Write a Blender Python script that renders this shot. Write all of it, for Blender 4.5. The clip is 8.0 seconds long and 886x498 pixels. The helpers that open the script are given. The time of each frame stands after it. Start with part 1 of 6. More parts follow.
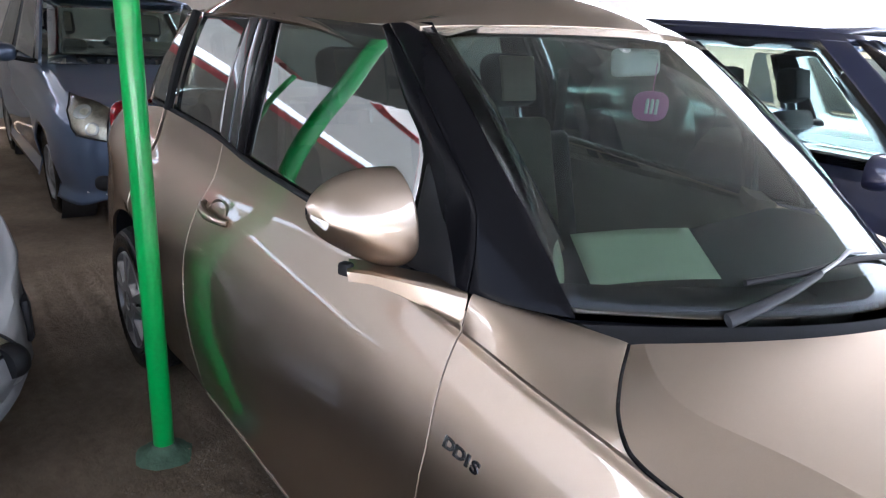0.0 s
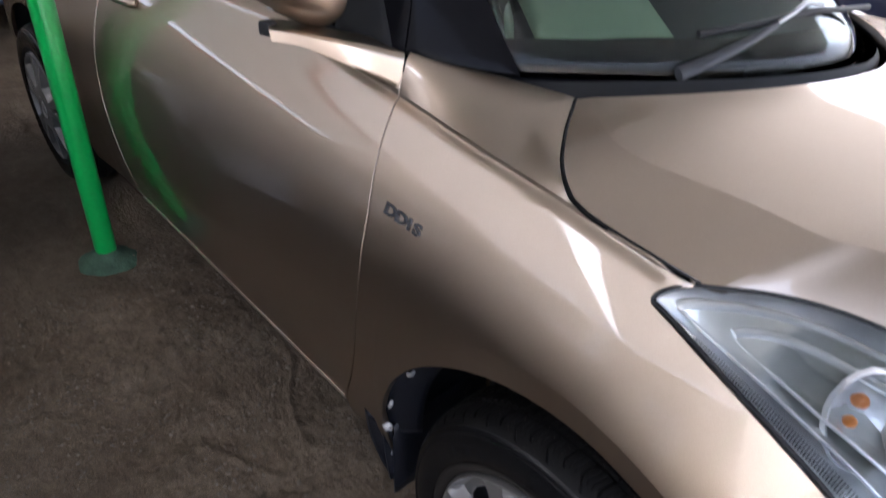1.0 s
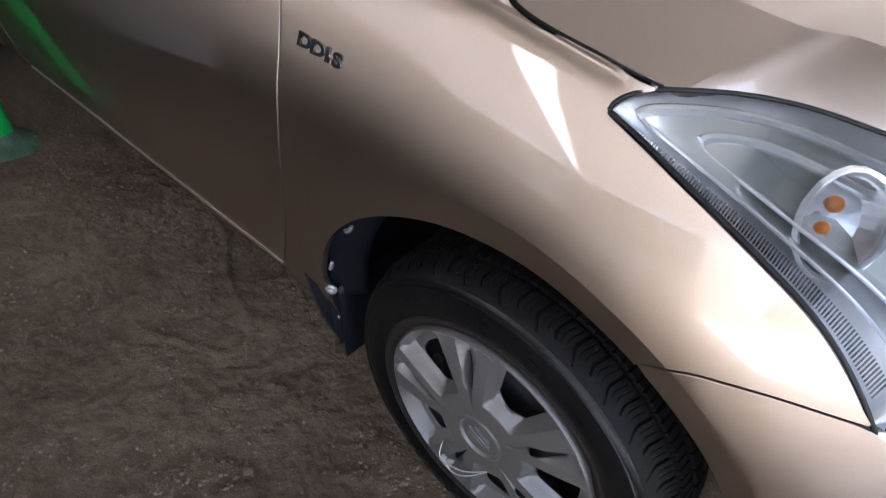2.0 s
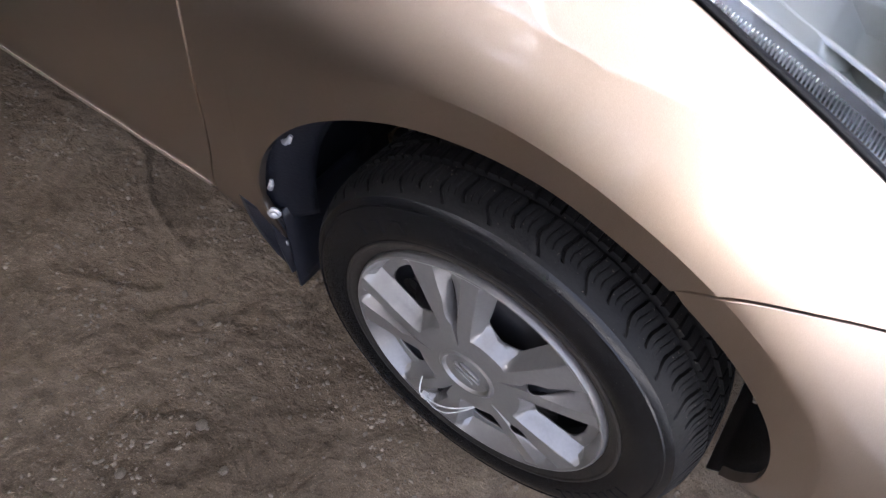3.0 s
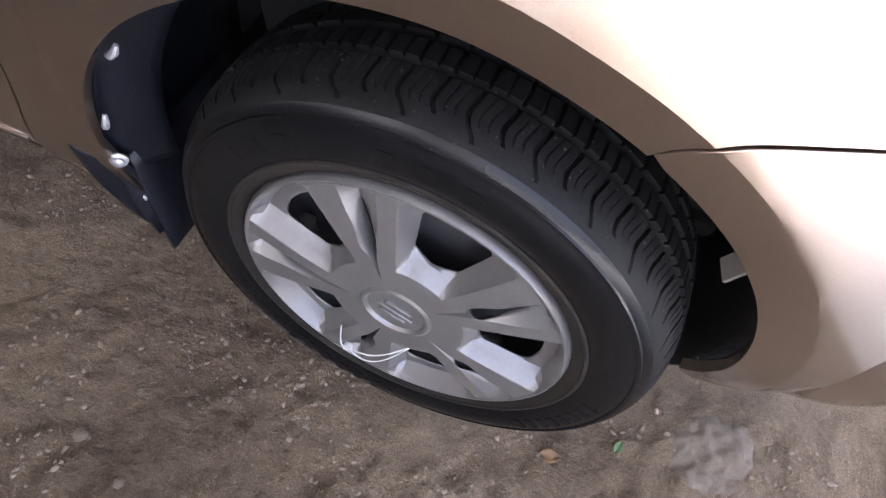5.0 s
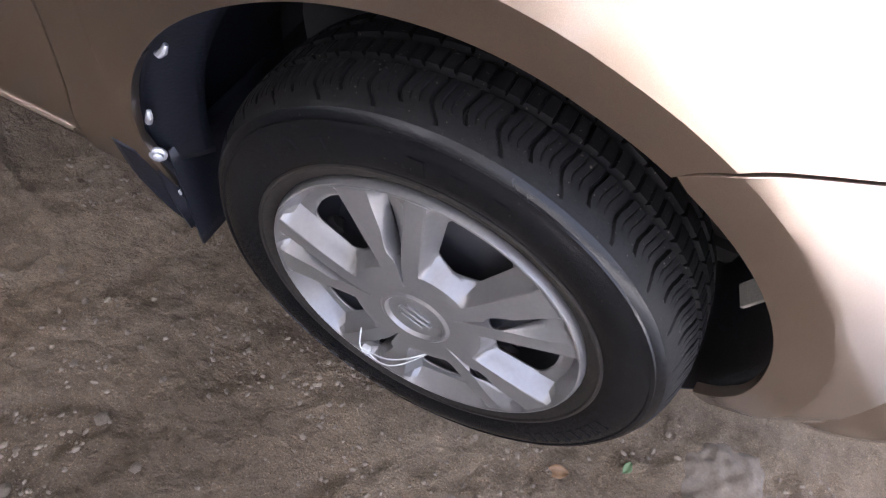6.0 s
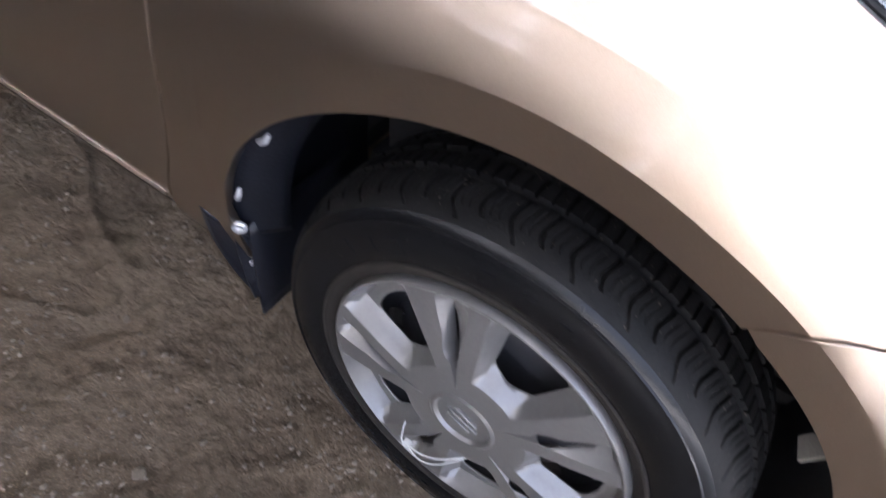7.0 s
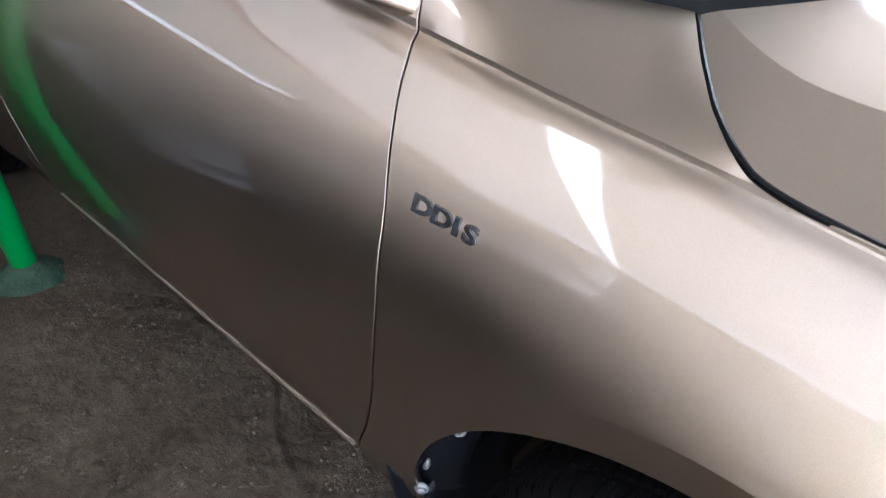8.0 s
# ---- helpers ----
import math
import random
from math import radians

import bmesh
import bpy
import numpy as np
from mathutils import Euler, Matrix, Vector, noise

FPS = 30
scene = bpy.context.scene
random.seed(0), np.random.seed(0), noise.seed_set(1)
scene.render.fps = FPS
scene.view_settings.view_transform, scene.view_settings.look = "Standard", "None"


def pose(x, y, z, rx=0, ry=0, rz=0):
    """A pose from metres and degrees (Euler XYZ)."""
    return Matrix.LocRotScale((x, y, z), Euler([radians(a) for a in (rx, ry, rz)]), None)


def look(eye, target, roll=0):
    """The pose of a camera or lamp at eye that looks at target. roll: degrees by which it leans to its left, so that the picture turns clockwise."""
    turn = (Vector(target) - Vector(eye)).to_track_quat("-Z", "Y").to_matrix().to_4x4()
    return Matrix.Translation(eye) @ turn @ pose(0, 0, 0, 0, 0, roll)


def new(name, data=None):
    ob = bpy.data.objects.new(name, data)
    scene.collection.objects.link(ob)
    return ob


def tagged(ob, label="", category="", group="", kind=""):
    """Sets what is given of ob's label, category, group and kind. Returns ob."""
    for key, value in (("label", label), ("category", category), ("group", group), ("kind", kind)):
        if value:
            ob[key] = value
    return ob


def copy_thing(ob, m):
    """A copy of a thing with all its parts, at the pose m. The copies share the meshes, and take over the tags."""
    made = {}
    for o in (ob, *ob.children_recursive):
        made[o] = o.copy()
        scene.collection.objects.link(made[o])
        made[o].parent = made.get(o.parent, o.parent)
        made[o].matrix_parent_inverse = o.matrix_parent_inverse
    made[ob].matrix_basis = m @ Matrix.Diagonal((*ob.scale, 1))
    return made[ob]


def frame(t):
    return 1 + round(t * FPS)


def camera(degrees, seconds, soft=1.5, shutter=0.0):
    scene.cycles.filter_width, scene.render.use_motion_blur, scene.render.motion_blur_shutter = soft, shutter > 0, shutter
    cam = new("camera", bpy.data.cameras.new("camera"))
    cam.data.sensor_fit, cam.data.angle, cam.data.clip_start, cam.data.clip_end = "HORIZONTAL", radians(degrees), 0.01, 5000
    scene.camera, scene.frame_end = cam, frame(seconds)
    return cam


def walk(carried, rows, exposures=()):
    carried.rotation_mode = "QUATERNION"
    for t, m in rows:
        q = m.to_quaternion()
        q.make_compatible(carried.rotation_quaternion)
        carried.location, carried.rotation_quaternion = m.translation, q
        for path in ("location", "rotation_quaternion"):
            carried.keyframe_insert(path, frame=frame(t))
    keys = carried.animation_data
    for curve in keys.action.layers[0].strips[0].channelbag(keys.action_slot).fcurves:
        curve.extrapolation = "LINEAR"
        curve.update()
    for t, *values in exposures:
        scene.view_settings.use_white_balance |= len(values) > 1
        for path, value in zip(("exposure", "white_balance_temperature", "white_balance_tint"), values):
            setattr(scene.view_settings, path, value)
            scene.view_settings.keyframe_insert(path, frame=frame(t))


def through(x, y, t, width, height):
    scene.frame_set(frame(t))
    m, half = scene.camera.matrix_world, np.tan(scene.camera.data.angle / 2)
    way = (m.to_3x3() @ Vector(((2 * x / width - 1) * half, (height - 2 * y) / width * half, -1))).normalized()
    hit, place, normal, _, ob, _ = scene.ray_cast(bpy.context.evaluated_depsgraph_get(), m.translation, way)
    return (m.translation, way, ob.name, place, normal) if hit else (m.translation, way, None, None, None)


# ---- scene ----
cam = camera(67.9, 8.0, soft=1.2, shutter=0.22)
PATH = [
    (0, (0.286, -1.405, 1.453), (-0.449, -0.809, 1.130), 3.9),
    (0.5, (0.286, -1.406, 1.423), (-0.422, -0.799, 1.062), 5.6),
    (1, (0.294, -1.377, 1.340), (-0.294, -0.790, 0.784), 4.6),
    (1.5, (0.300, -1.361, 1.282), (-0.199, -0.804, 0.618), 3.5),
    (1.7, (0.294, -1.349, 1.263), (-0.180, -0.785, 0.587), 4.0),
    (3, (0.164, -1.226, 1.113), (-0.141, -0.705, 0.316), 6.1),
    (3.5, (0.127, -1.202, 1.031), (-0.042, -0.663, 0.205), 9.7),
    (4, (0.123, -1.183, 0.989), (0.005, -0.637, 0.160), 11.7),
    (4.5, (0.114, -1.178, 0.965), (0.006, -0.636, 0.132), 11.2),
    (6, (0.116, -1.197, 0.979), (-0.040, -0.650, 0.156), 11.9),
    (6.5, (0.115, -1.189, 0.969), (-0.028, -0.639, 0.146), 13.4),
    (7, (0.088, -1.202, 1.006), (-0.181, -0.606, 0.249), 12.7),
    (7.5, (0.015, -1.214, 1.119), (-0.461, -0.626, 0.465), 3.4),
    (8, (-0.020, -1.225, 1.183), (-0.534, -0.617, 0.578), 2.7),
]
EXPOSURES = [(0.0, 3.45, 5600, 14), (0.5, 3.25, 5600, 14), (1.0, 3.1, 5750, 15), (1.7, 3.1, 5750, 15), (3.0, 3.95, 5800, 18), (3.5, 4.1, 5750, 20), (4.2, 4.25, 5800, 20), (6.6, 4.35, 5800, 20), (7.0, 4.1, 5700, 17), (7.5, 3.85, 5500, 12), (8.0, 3.45, 5450, 11)]
walk(cam, [(t, look(eye, target, roll)) for t, eye, target, roll in PATH], EXPOSURES)

# ---- light ----
SUN_ELEVATION, SUN_ROTATION = 62.0, -30.0
world = bpy.data.worlds.new("sky")
scene.world = world
world.use_nodes = True
wn, wl = world.node_tree.nodes, world.node_tree.links
sky = wn.new("ShaderNodeTexSky")
sky.sky_type, sky.sun_disc = "NISHITA", False
sky.sun_elevation, sky.sun_rotation = radians(SUN_ELEVATION), radians(SUN_ROTATION)
sky.air_density, sky.dust_density = 1.0, 8.0
# haze takes most of the blue out of the sky
grey, haze = wn.new("ShaderNodeRGBToBW"), wn.new("ShaderNodeMix")
haze.data_type = "RGBA"
haze.inputs[0].default_value = 0.6
wl.new(sky.outputs[0], grey.inputs[0])
wl.new(sky.outputs[0], haze.inputs[6])
wl.new(grey.outputs[0], haze.inputs[7])
wl.new(haze.outputs[2], wn["Background"].inputs[0])
wn["Background"].inputs[1].default_value = 0.15
sun_data = bpy.data.lights.new("sun", "SUN")
sun_data.energy, sun_data.angle, sun_data.color = 4.0, radians(0.6), (1.0, 0.95, 0.88)
sun = new("sun", sun_data)
sun.matrix_world = look((0, 0, 0), (-math.sin(radians(SUN_ROTATION)) * math.cos(radians(SUN_ELEVATION)), -math.cos(radians(SUN_ROTATION)) * math.cos(radians(SUN_ELEVATION)), -math.sin(radians(SUN_ELEVATION))))


# ---- materials ----
def material(name, color, rough=0.5, metal=0.0, vary=0.15, scale=8.0, bump=0.0, bump_scale=60.0, coat=0.0, spec=0.5, fine=None):
    """A surface whose colour drifts at two scales, with fine relief."""
    m = bpy.data.materials.new(name)
    m.use_nodes = True
    n, l = m.node_tree.nodes, m.node_tree.links
    b = n["Principled BSDF"]
    b.inputs["Roughness"].default_value, b.inputs["Metallic"].default_value = rough, metal
    b.inputs["Coat Weight"].default_value, b.inputs["Coat Roughness"].default_value = coat, 0.015
    b.inputs["Specular IOR Level"].default_value = spec
    b.inputs["Coat IOR"].default_value = 1.5
    at = n.new("ShaderNodeTexCoord")
    big = n.new("ShaderNodeTexNoise")
    big.inputs["Scale"].default_value, big.inputs["Detail"].default_value = scale, 6.0
    l.new(at.outputs["Object"], big.inputs["Vector"])
    small = n.new("ShaderNodeTexNoise")
    small.inputs["Scale"].default_value, small.inputs["Detail"].default_value = fine or scale * 14, 4.0
    l.new(at.outputs["Object"], small.inputs["Vector"])
    mix = n.new("ShaderNodeMath")
    mix.operation = "ADD"
    l.new(big.outputs[0], mix.inputs[0])
    l.new(small.outputs[0], mix.inputs[1])
    ramp = n.new("ShaderNodeMapRange")
    ramp.inputs["From Min"].default_value, ramp.inputs["From Max"].default_value = 0.6, 1.4
    ramp.inputs["To Min"].default_value, ramp.inputs["To Max"].default_value = 1 - vary, 1 + vary
    l.new(mix.outputs[0], ramp.inputs["Value"])
    tint = n.new("ShaderNodeVectorMath")
    tint.operation = "SCALE"
    tint.inputs[0].default_value = color
    l.new(ramp.outputs[0], tint.inputs["Scale"])
    l.new(tint.outputs[0], b.inputs["Base Color"])
    if bump:
        grain = n.new("ShaderNodeTexNoise")
        grain.inputs["Scale"].default_value, grain.inputs["Detail"].default_value = bump_scale, 6.0
        l.new(at.outputs["Object"], grain.inputs["Vector"])
        bn = n.new("ShaderNodeBump")
        bn.inputs["Strength"].default_value, bn.inputs["Distance"].default_value = 1.0, bump
        l.new(grain.outputs[0], bn.inputs["Height"])
        l.new(bn.outputs[0], b.inputs["Normal"])
    return m


def glass(name, color, rough=0.0, ior=1.45):
    m = bpy.data.materials.new(name)
    m.use_nodes = True
    b = m.node_tree.nodes["Principled BSDF"]
    b.inputs["Base Color"].default_value = (*color, 1)
    b.inputs["Roughness"].default_value, b.inputs["IOR"].default_value, b.inputs["Transmission Weight"].default_value = rough, ior, 1.0
    return m


def flake_paint(name, color, rough, matte=0.03):
    """Metallic car paint: a soft flake layer under a clear gloss coat."""
    m = bpy.data.materials.new(name)
    m.use_nodes = True
    n, l = m.node_tree.nodes, m.node_tree.links
    n.remove(n["Principled BSDF"])
    at = n.new("ShaderNodeTexCoord")
    total = None
    for scale, low, high in ((2.5, 0.96, 1.04), (1400.0, 0.90, 1.10)):
        tex = n.new("ShaderNodeTexNoise")
        tex.inputs["Scale"].default_value, tex.inputs["Detail"].default_value = scale, 3.0
        l.new(at.outputs["Object"], tex.inputs["Vector"])
        r = n.new("ShaderNodeMapRange")
        r.inputs["From Min"].default_value, r.inputs["From Max"].default_value = 0.3, 0.7
        r.inputs["To Min"].default_value, r.inputs["To Max"].default_value = low, high
        l.new(tex.outputs[0], r.inputs["Value"])
        if total is None:
            total = r.outputs[0]
        else:
            mul = n.new("ShaderNodeMath")
            mul.operation = "MULTIPLY"
            l.new(total, mul.inputs[0])
            l.new(r.outputs[0], mul.inputs[1])
            total = mul.outputs[0]
    tint = n.new("ShaderNodeVectorMath")
    tint.operation = "SCALE"
    tint.inputs[0].default_value = color
    l.new(total, tint.inputs["Scale"])
    flake = n.new("ShaderNodeBsdfAnisotropic")
    flake.distribution = "BECKMANN"
    flake.inputs["Roughness"].default_value = rough
    matt = n.new("ShaderNodeBsdfDiffuse")
    coat = n.new("ShaderNodeBsdfAnisotropic")
    coat.distribution = "GGX"
    coat.inputs["Roughness"].default_value = 0.04
    coat.inputs["Color"].default_value = (1, 1, 1, 1)
    l.new(tint.outputs[0], flake.inputs["Color"])
    l.new(tint.outputs[0], matt.inputs["Color"])
    under, over, gloss = n.new("ShaderNodeMixShader"), n.new("ShaderNodeMixShader"), n.new("ShaderNodeFresnel")
    under.inputs[0].default_value = matte
    gloss.inputs["IOR"].default_value = 1.8
    l.new(flake.outputs[0], under.inputs[1])
    l.new(matt.outputs[0], under.inputs[2])
    l.new(gloss.outputs[0], over.inputs[0])
    l.new(under.outputs[0], over.inputs[1])
    l.new(coat.outputs[0], over.inputs[2])
    l.new(over.outputs[0], n["Material Output"].inputs[0])
    return m


GOLD = flake_paint("champagne_paint", (0.44, 0.352, 0.275), 0.46, 0.03)
# primer of hollow parts, its colour darkened to read as shade
INNER_SHADE = material("shade_dark_primer", (0.03, 0.027, 0.025), 0.8)
BLACK_GLOSS = material("black_gloss_film", (0.004, 0.004, 0.005), 0.24, 0.0, 0.1, 5.0, spec=0.08)
BLACK_TRIM = material("black_trim", (0.010, 0.010, 0.011), 0.55, 0.0, 0.2, 20.0, 0.0004, 400, spec=0.25)
LINER = material("wheel_liner_plastic", (0.006, 0.0068, 0.010), 0.42, 0.0, 0.3, 15.0, 0.0006, 200, spec=0.3)
RUBBER = material("tyre_rubber", (0.0042, 0.0042, 0.0045), 0.25, 0.0, 0.4, 9.0, 0.0002, 260, spec=0.20)
TREAD = material("scuffed_tread", (0.0060, 0.0056, 0.0052), 0.55, 0.0, 0.5, 14.0, 0.0004, 320, spec=0.11)
BEAD = material("muddy_bead", (0.012, 0.0095, 0.0072), 0.8, 0.0, 0.7, 16.0, 0.0006, 300, spec=0.2)


def specks(m, color, scale, low, high):
    """Dried mud flecks scattered over a surface."""
    n, l = m.node_tree.nodes, m.node_tree.links
    b = n["Principled BSDF"]
    at, tex, ramp, mix = n.new("ShaderNodeTexCoord"), n.new("ShaderNodeTexNoise"), n.new("ShaderNodeMapRange"), n.new("ShaderNodeMix")
    tex.inputs["Scale"].default_value, tex.inputs["Detail"].default_value = scale, 3.0
    ramp.inputs["From Min"].default_value, ramp.inputs["From Max"].default_value = low, high
    mix.data_type = "RGBA"
    l.new(at.outputs["Object"], tex.inputs["Vector"])
    l.new(tex.outputs[0], ramp.inputs[0])
    l.new(ramp.outputs[0], mix.inputs[0])
    l.new(b.inputs["Base Color"].links[0].from_socket, mix.inputs[6])
    mix.inputs[7].default_value = (*color, 1)
    l.new(mix.outputs[2], b.inputs["Base Color"])


specks(RUBBER, (0.07, 0.060, 0.048), 230.0, 0.71, 0.76)
specks(TREAD, (0.11, 0.092, 0.072), 230.0, 0.68, 0.74)
SILVER_PLASTIC = material("silver_wheel_cover", (0.146, 0.139, 0.131), 0.34, 0.50, 0.10, 14.0, 0.0001, 500)
STEEL_BLACK = material("black_steel_rim", (0.014, 0.014, 0.016), 0.5, 0.0, 0.3, 10.0)
CHROME = material("chrome", (0.75, 0.76, 0.78), 0.08, 1.0, 0.05, 20.0)
BOLT = material("zinc_bolt", (0.42, 0.42, 0.43), 0.35, 0.6, 0.1, 50.0)
GREEN = material("green_gloss_paint", (0.01, 0.30, 0.055), 0.28, 0.0, 0.15, 6.0, 0.0004, 90, coat=0.4)
GLASS_DARK = glass("window_glass", (0.42, 0.50, 0.48))
GLASS_FILM = glass("filmed_side_glass", (0.30, 0.37, 0.35), 0.0, 3.3)
GLASS_SCREEN = glass("screen_glass", (0.42, 0.52, 0.49), 0.0, 1.38)


def thin_glass(name, ior):
    """A thin clear lens: straight through, with a mirror's sheen by Fresnel."""
    m = bpy.data.materials.new(name)
    m.use_nodes = True
    n, l = m.node_tree.nodes, m.node_tree.links
    n.remove(n["Principled BSDF"])
    clear, sheen, gloss, mix = n.new("ShaderNodeBsdfTransparent"), n.new("ShaderNodeBsdfAnisotropic"), n.new("ShaderNodeFresnel"), n.new("ShaderNodeMixShader")
    clear.inputs[0].default_value = (0.97, 0.98, 0.98, 1)
    sheen.inputs["Roughness"].default_value = 0.02
    gloss.inputs["IOR"].default_value = ior
    l.new(gloss.outputs[0], mix.inputs[0])
    l.new(clear.outputs[0], mix.inputs[1])
    l.new(sheen.outputs[0], mix.inputs[2])
    l.new(mix.outputs[0], n["Material Output"].inputs[0])
    return m


GLASS_CLEAR = thin_glass("lamp_lens", 1.55)
CARD = material("pale_green_card", (0.84, 0.88, 0.62), 0.8, 0.0, 0.04, 20.0)
DASH = material("dark_dashboard", (0.02, 0.02, 0.022), 0.65, 0.0, 0.2, 20.0, 0.0005, 300)
SEAT = material("beige_fabric", (0.30, 0.265, 0.21), 0.9, 0.0, 0.12, 10.0, 0.001, 250)
SEAT_DARK = material("dark_fabric", (0.03, 0.03, 0.032), 0.9, 0.0, 0.2, 10.0, 0.001, 250)
PINK = material("pink_felt", (0.65, 0.22, 0.45), 0.8, 0.0, 0.1, 30.0)
WHITE = material("white_plastic", (0.8, 0.8, 0.8), 0.4, 0.0, 0.05, 10.0)
ORANGE = material("amber_bulb", (0.8, 0.25, 0.04), 0.3, 0.0, 0.1, 30.0)
BLUE_PAINT = material("blue_grey_paint", (0.075, 0.105, 0.165), 0.3, 0.45, 0.05, 3.0, coat=1.0, fine=700)
NAVY_PAINT = material("navy_paint", (0.03, 0.035, 0.075), 0.3, 0.3, 0.05, 3.0, coat=1.0, fine=700)
SILVER_PAINT = material("silver_paint", (0.24, 0.243, 0.246), 0.5, 0.3, 0.05, 3.0, coat=0.25, fine=700)


# ---- mesh helpers ----
def spline(xs, ys):
    """A smooth curve through a few stations."""
    xs, ys = np.array(xs, float), np.array(ys, float)
    h, d = np.diff(xs), np.diff(ys) / np.diff(xs)
    m = np.zeros(len(xs))
    m[0], m[-1] = d[0], d[-1]
    for i in range(1, len(xs) - 1):
        m[i] = 0 if d[i - 1] * d[i] <= 0 else (h[i - 1] + h[i]) / (h[i] / d[i - 1] + h[i - 1] / d[i])

    def at(x):
        x = min(max(x, xs[0]), xs[-1])
        i = min(int(np.searchsorted(xs, x, side="right")) - 1, len(xs) - 2)
        t = (x - xs[i]) / h[i]
        return float((2 * t**3 - 3 * t**2 + 1) * ys[i] + (t**3 - 2 * t**2 + t) * h[i] * m[i] + (3 * t**2 - 2 * t**3) * ys[i + 1] + (t**3 - t**2) * h[i] * m[i + 1])

    return at


def grid(bm, f, us, vs, wrap=False):
    """Faces over f(u, v); u to the right and v up give a face towards the viewer."""
    rows = [[bm.verts.new(f(u, v)) for u in us] for v in vs]
    for a, b in zip(rows, rows[1:]):
        n = len(us)
        for i in range(n if wrap else n - 1):
            j = (i + 1) % n
            try:
                bm.faces.new((a[i], a[j], b[j], b[i]))
            except ValueError:
                pass
    return rows


def steps(a, b, n):
    return [a + (b - a) * i / n for i in range(n + 1)]


def finish(bm, flange=0.0, weld=0.0004):
    """Weld the seams and turn the open edge inwards over a small radius."""
    bmesh.ops.remove_doubles(bm, verts=bm.verts, dist=weld)
    if flange:
        bm.normal_update()
        edge = [e for e in bm.edges if e.is_boundary]
        normals, outs = {}, {}
        for e in edge:
            way = (e.verts[0].co + e.verts[1].co) / 2 - e.link_faces[0].calc_center_median()
            along = (e.verts[1].co - e.verts[0].co).normalized()
            way = (way - along * way.dot(along)).normalized()
            for v in e.verts:
                normals[v] = v.normal.copy()
                outs[v] = outs.get(v, Vector()) + way
        for turn, (o, d) in enumerate(((0.0006, 0.0004), (0.0009, 0.0014), (0.0009, flange))):
            out = bmesh.ops.extrude_edge_only(bm, edges=edge)
            edge = [g for g in out["geom"] if isinstance(g, bmesh.types.BMEdge) and g.is_boundary]
            fresh = [g for g in out["geom"] if isinstance(g, bmesh.types.BMVert)]
            pairs = {}
            for v in fresh:
                for e in v.link_edges:
                    w = e.other_vert(v)
                    if w in normals and (w.co - v.co).length < 1e-7:
                        pairs[v] = w
            step_d = d - (0, 0.0004, 0.0014)[turn]
            step_o = o - (0, 0.0006, 0.0009)[turn]
            nn, oo = {}, {}
            for v, w in pairs.items():
                n, q = normals[w], outs[w]
                q = q.normalized() if q.length > 1e-6 else q
                nn[v], oo[v] = n, q
                v.co += q * step_o - n * step_d
            normals, outs = nn, oo
    return bm


def mirrored(bm):
    """The same panel on the other side of the car."""
    twin = bm.copy()
    bmesh.ops.scale(twin, vec=(1, -1, 1), verts=twin.verts)
    bmesh.ops.reverse_faces(twin, faces=twin.faces)
    return twin


def part(name, bm, mat, parent=None, label="", smooth=True, sharp=38, thick=0.0):
    mesh = bpy.data.meshes.new(name)
    bm.edges.index_update()
    folds = [e.index for e in bm.edges if not e.smooth]
    bm.to_mesh(mesh)
    bm.free()
    mesh.materials.append(mat)
    if smooth:
        mesh.shade_smooth()
        mesh.set_sharp_from_angle(angle=radians(16 if mat is GOLD and sharp == 38 else sharp))
        for i in folds:
            mesh.edges[i].use_edge_sharp = True
    ob = new(name, mesh)
    if parent:
        ob.parent = parent
    if label:
        tagged(ob, label)
    if thick:
        s = ob.modifiers.new("thickness", "SOLIDIFY")
        s.thickness, s.offset = thick, -1
    return ob


def box(bm, lo, hi, bevel=0.0, segments=2, m=None):
    out = bmesh.ops.create_cube(bm, size=1)
    vs = out["verts"]
    for v in vs:
        v.co = Vector([lo[i] + (v.co[i] + 0.5) * (hi[i] - lo[i]) for i in range(3)])
    if bevel:
        es = list({e for v in vs for e in v.link_edges})
        new_geom = bmesh.ops.bevel(bm, geom=es, offset=bevel, segments=segments, affect="EDGES", profile=0.5)
        vs = list({v for f in new_geom["faces"] for v in f.verts} | {v for v in vs if v.is_valid})
    if m is not None:
        bmesh.ops.transform(bm, matrix=m, verts=vs)
    return vs


def tube(bm, points, radii, sides=12, caps=True):
    """A round pipe along points."""
    rings, pts = [], [Vector(p) for p in points]
    side = None
    for i, p in enumerate(pts):
        d = (pts[min(i + 1, len(pts) - 1)] - pts[max(i - 1, 0)]).normalized()
        if side is None:
            side = d.orthogonal().normalized()
        side = (side - d * side.dot(d)).normalized()
        up = d.cross(side)
        r = radii[i] if isinstance(radii, (list, tuple)) else radii
        rings.append([bm.verts.new(p + r * (math.cos(a) * side + math.sin(a) * up)) for a in [2 * math.pi * k / sides for k in range(sides)]])
    for a, b in zip(rings, rings[1:]):
        for k in range(sides):
            bm.faces.new((a[k], a[(k + 1) % sides], b[(k + 1) % sides], b[k]))
    if caps:
        bm.faces.new(rings[0][::-1])
        bm.faces.new(rings[-1])
    return rings


def lathe(bm, profile, sides=64):
    """profile: (radius, y) from the outside inwards; turned about the y axis, its face towards -y."""
    rings = [[bm.verts.new((r * math.cos(a), y, r * math.sin(a))) for a in [2 * math.pi * k / sides for k in range(sides)]] for r, y in profile]
    for a, b in zip(rings, rings[1:]):
        for k in range(sides):
            bm.faces.new((a[k], a[(k + 1) % sides], b[(k + 1) % sides], b[k]))
    return rings


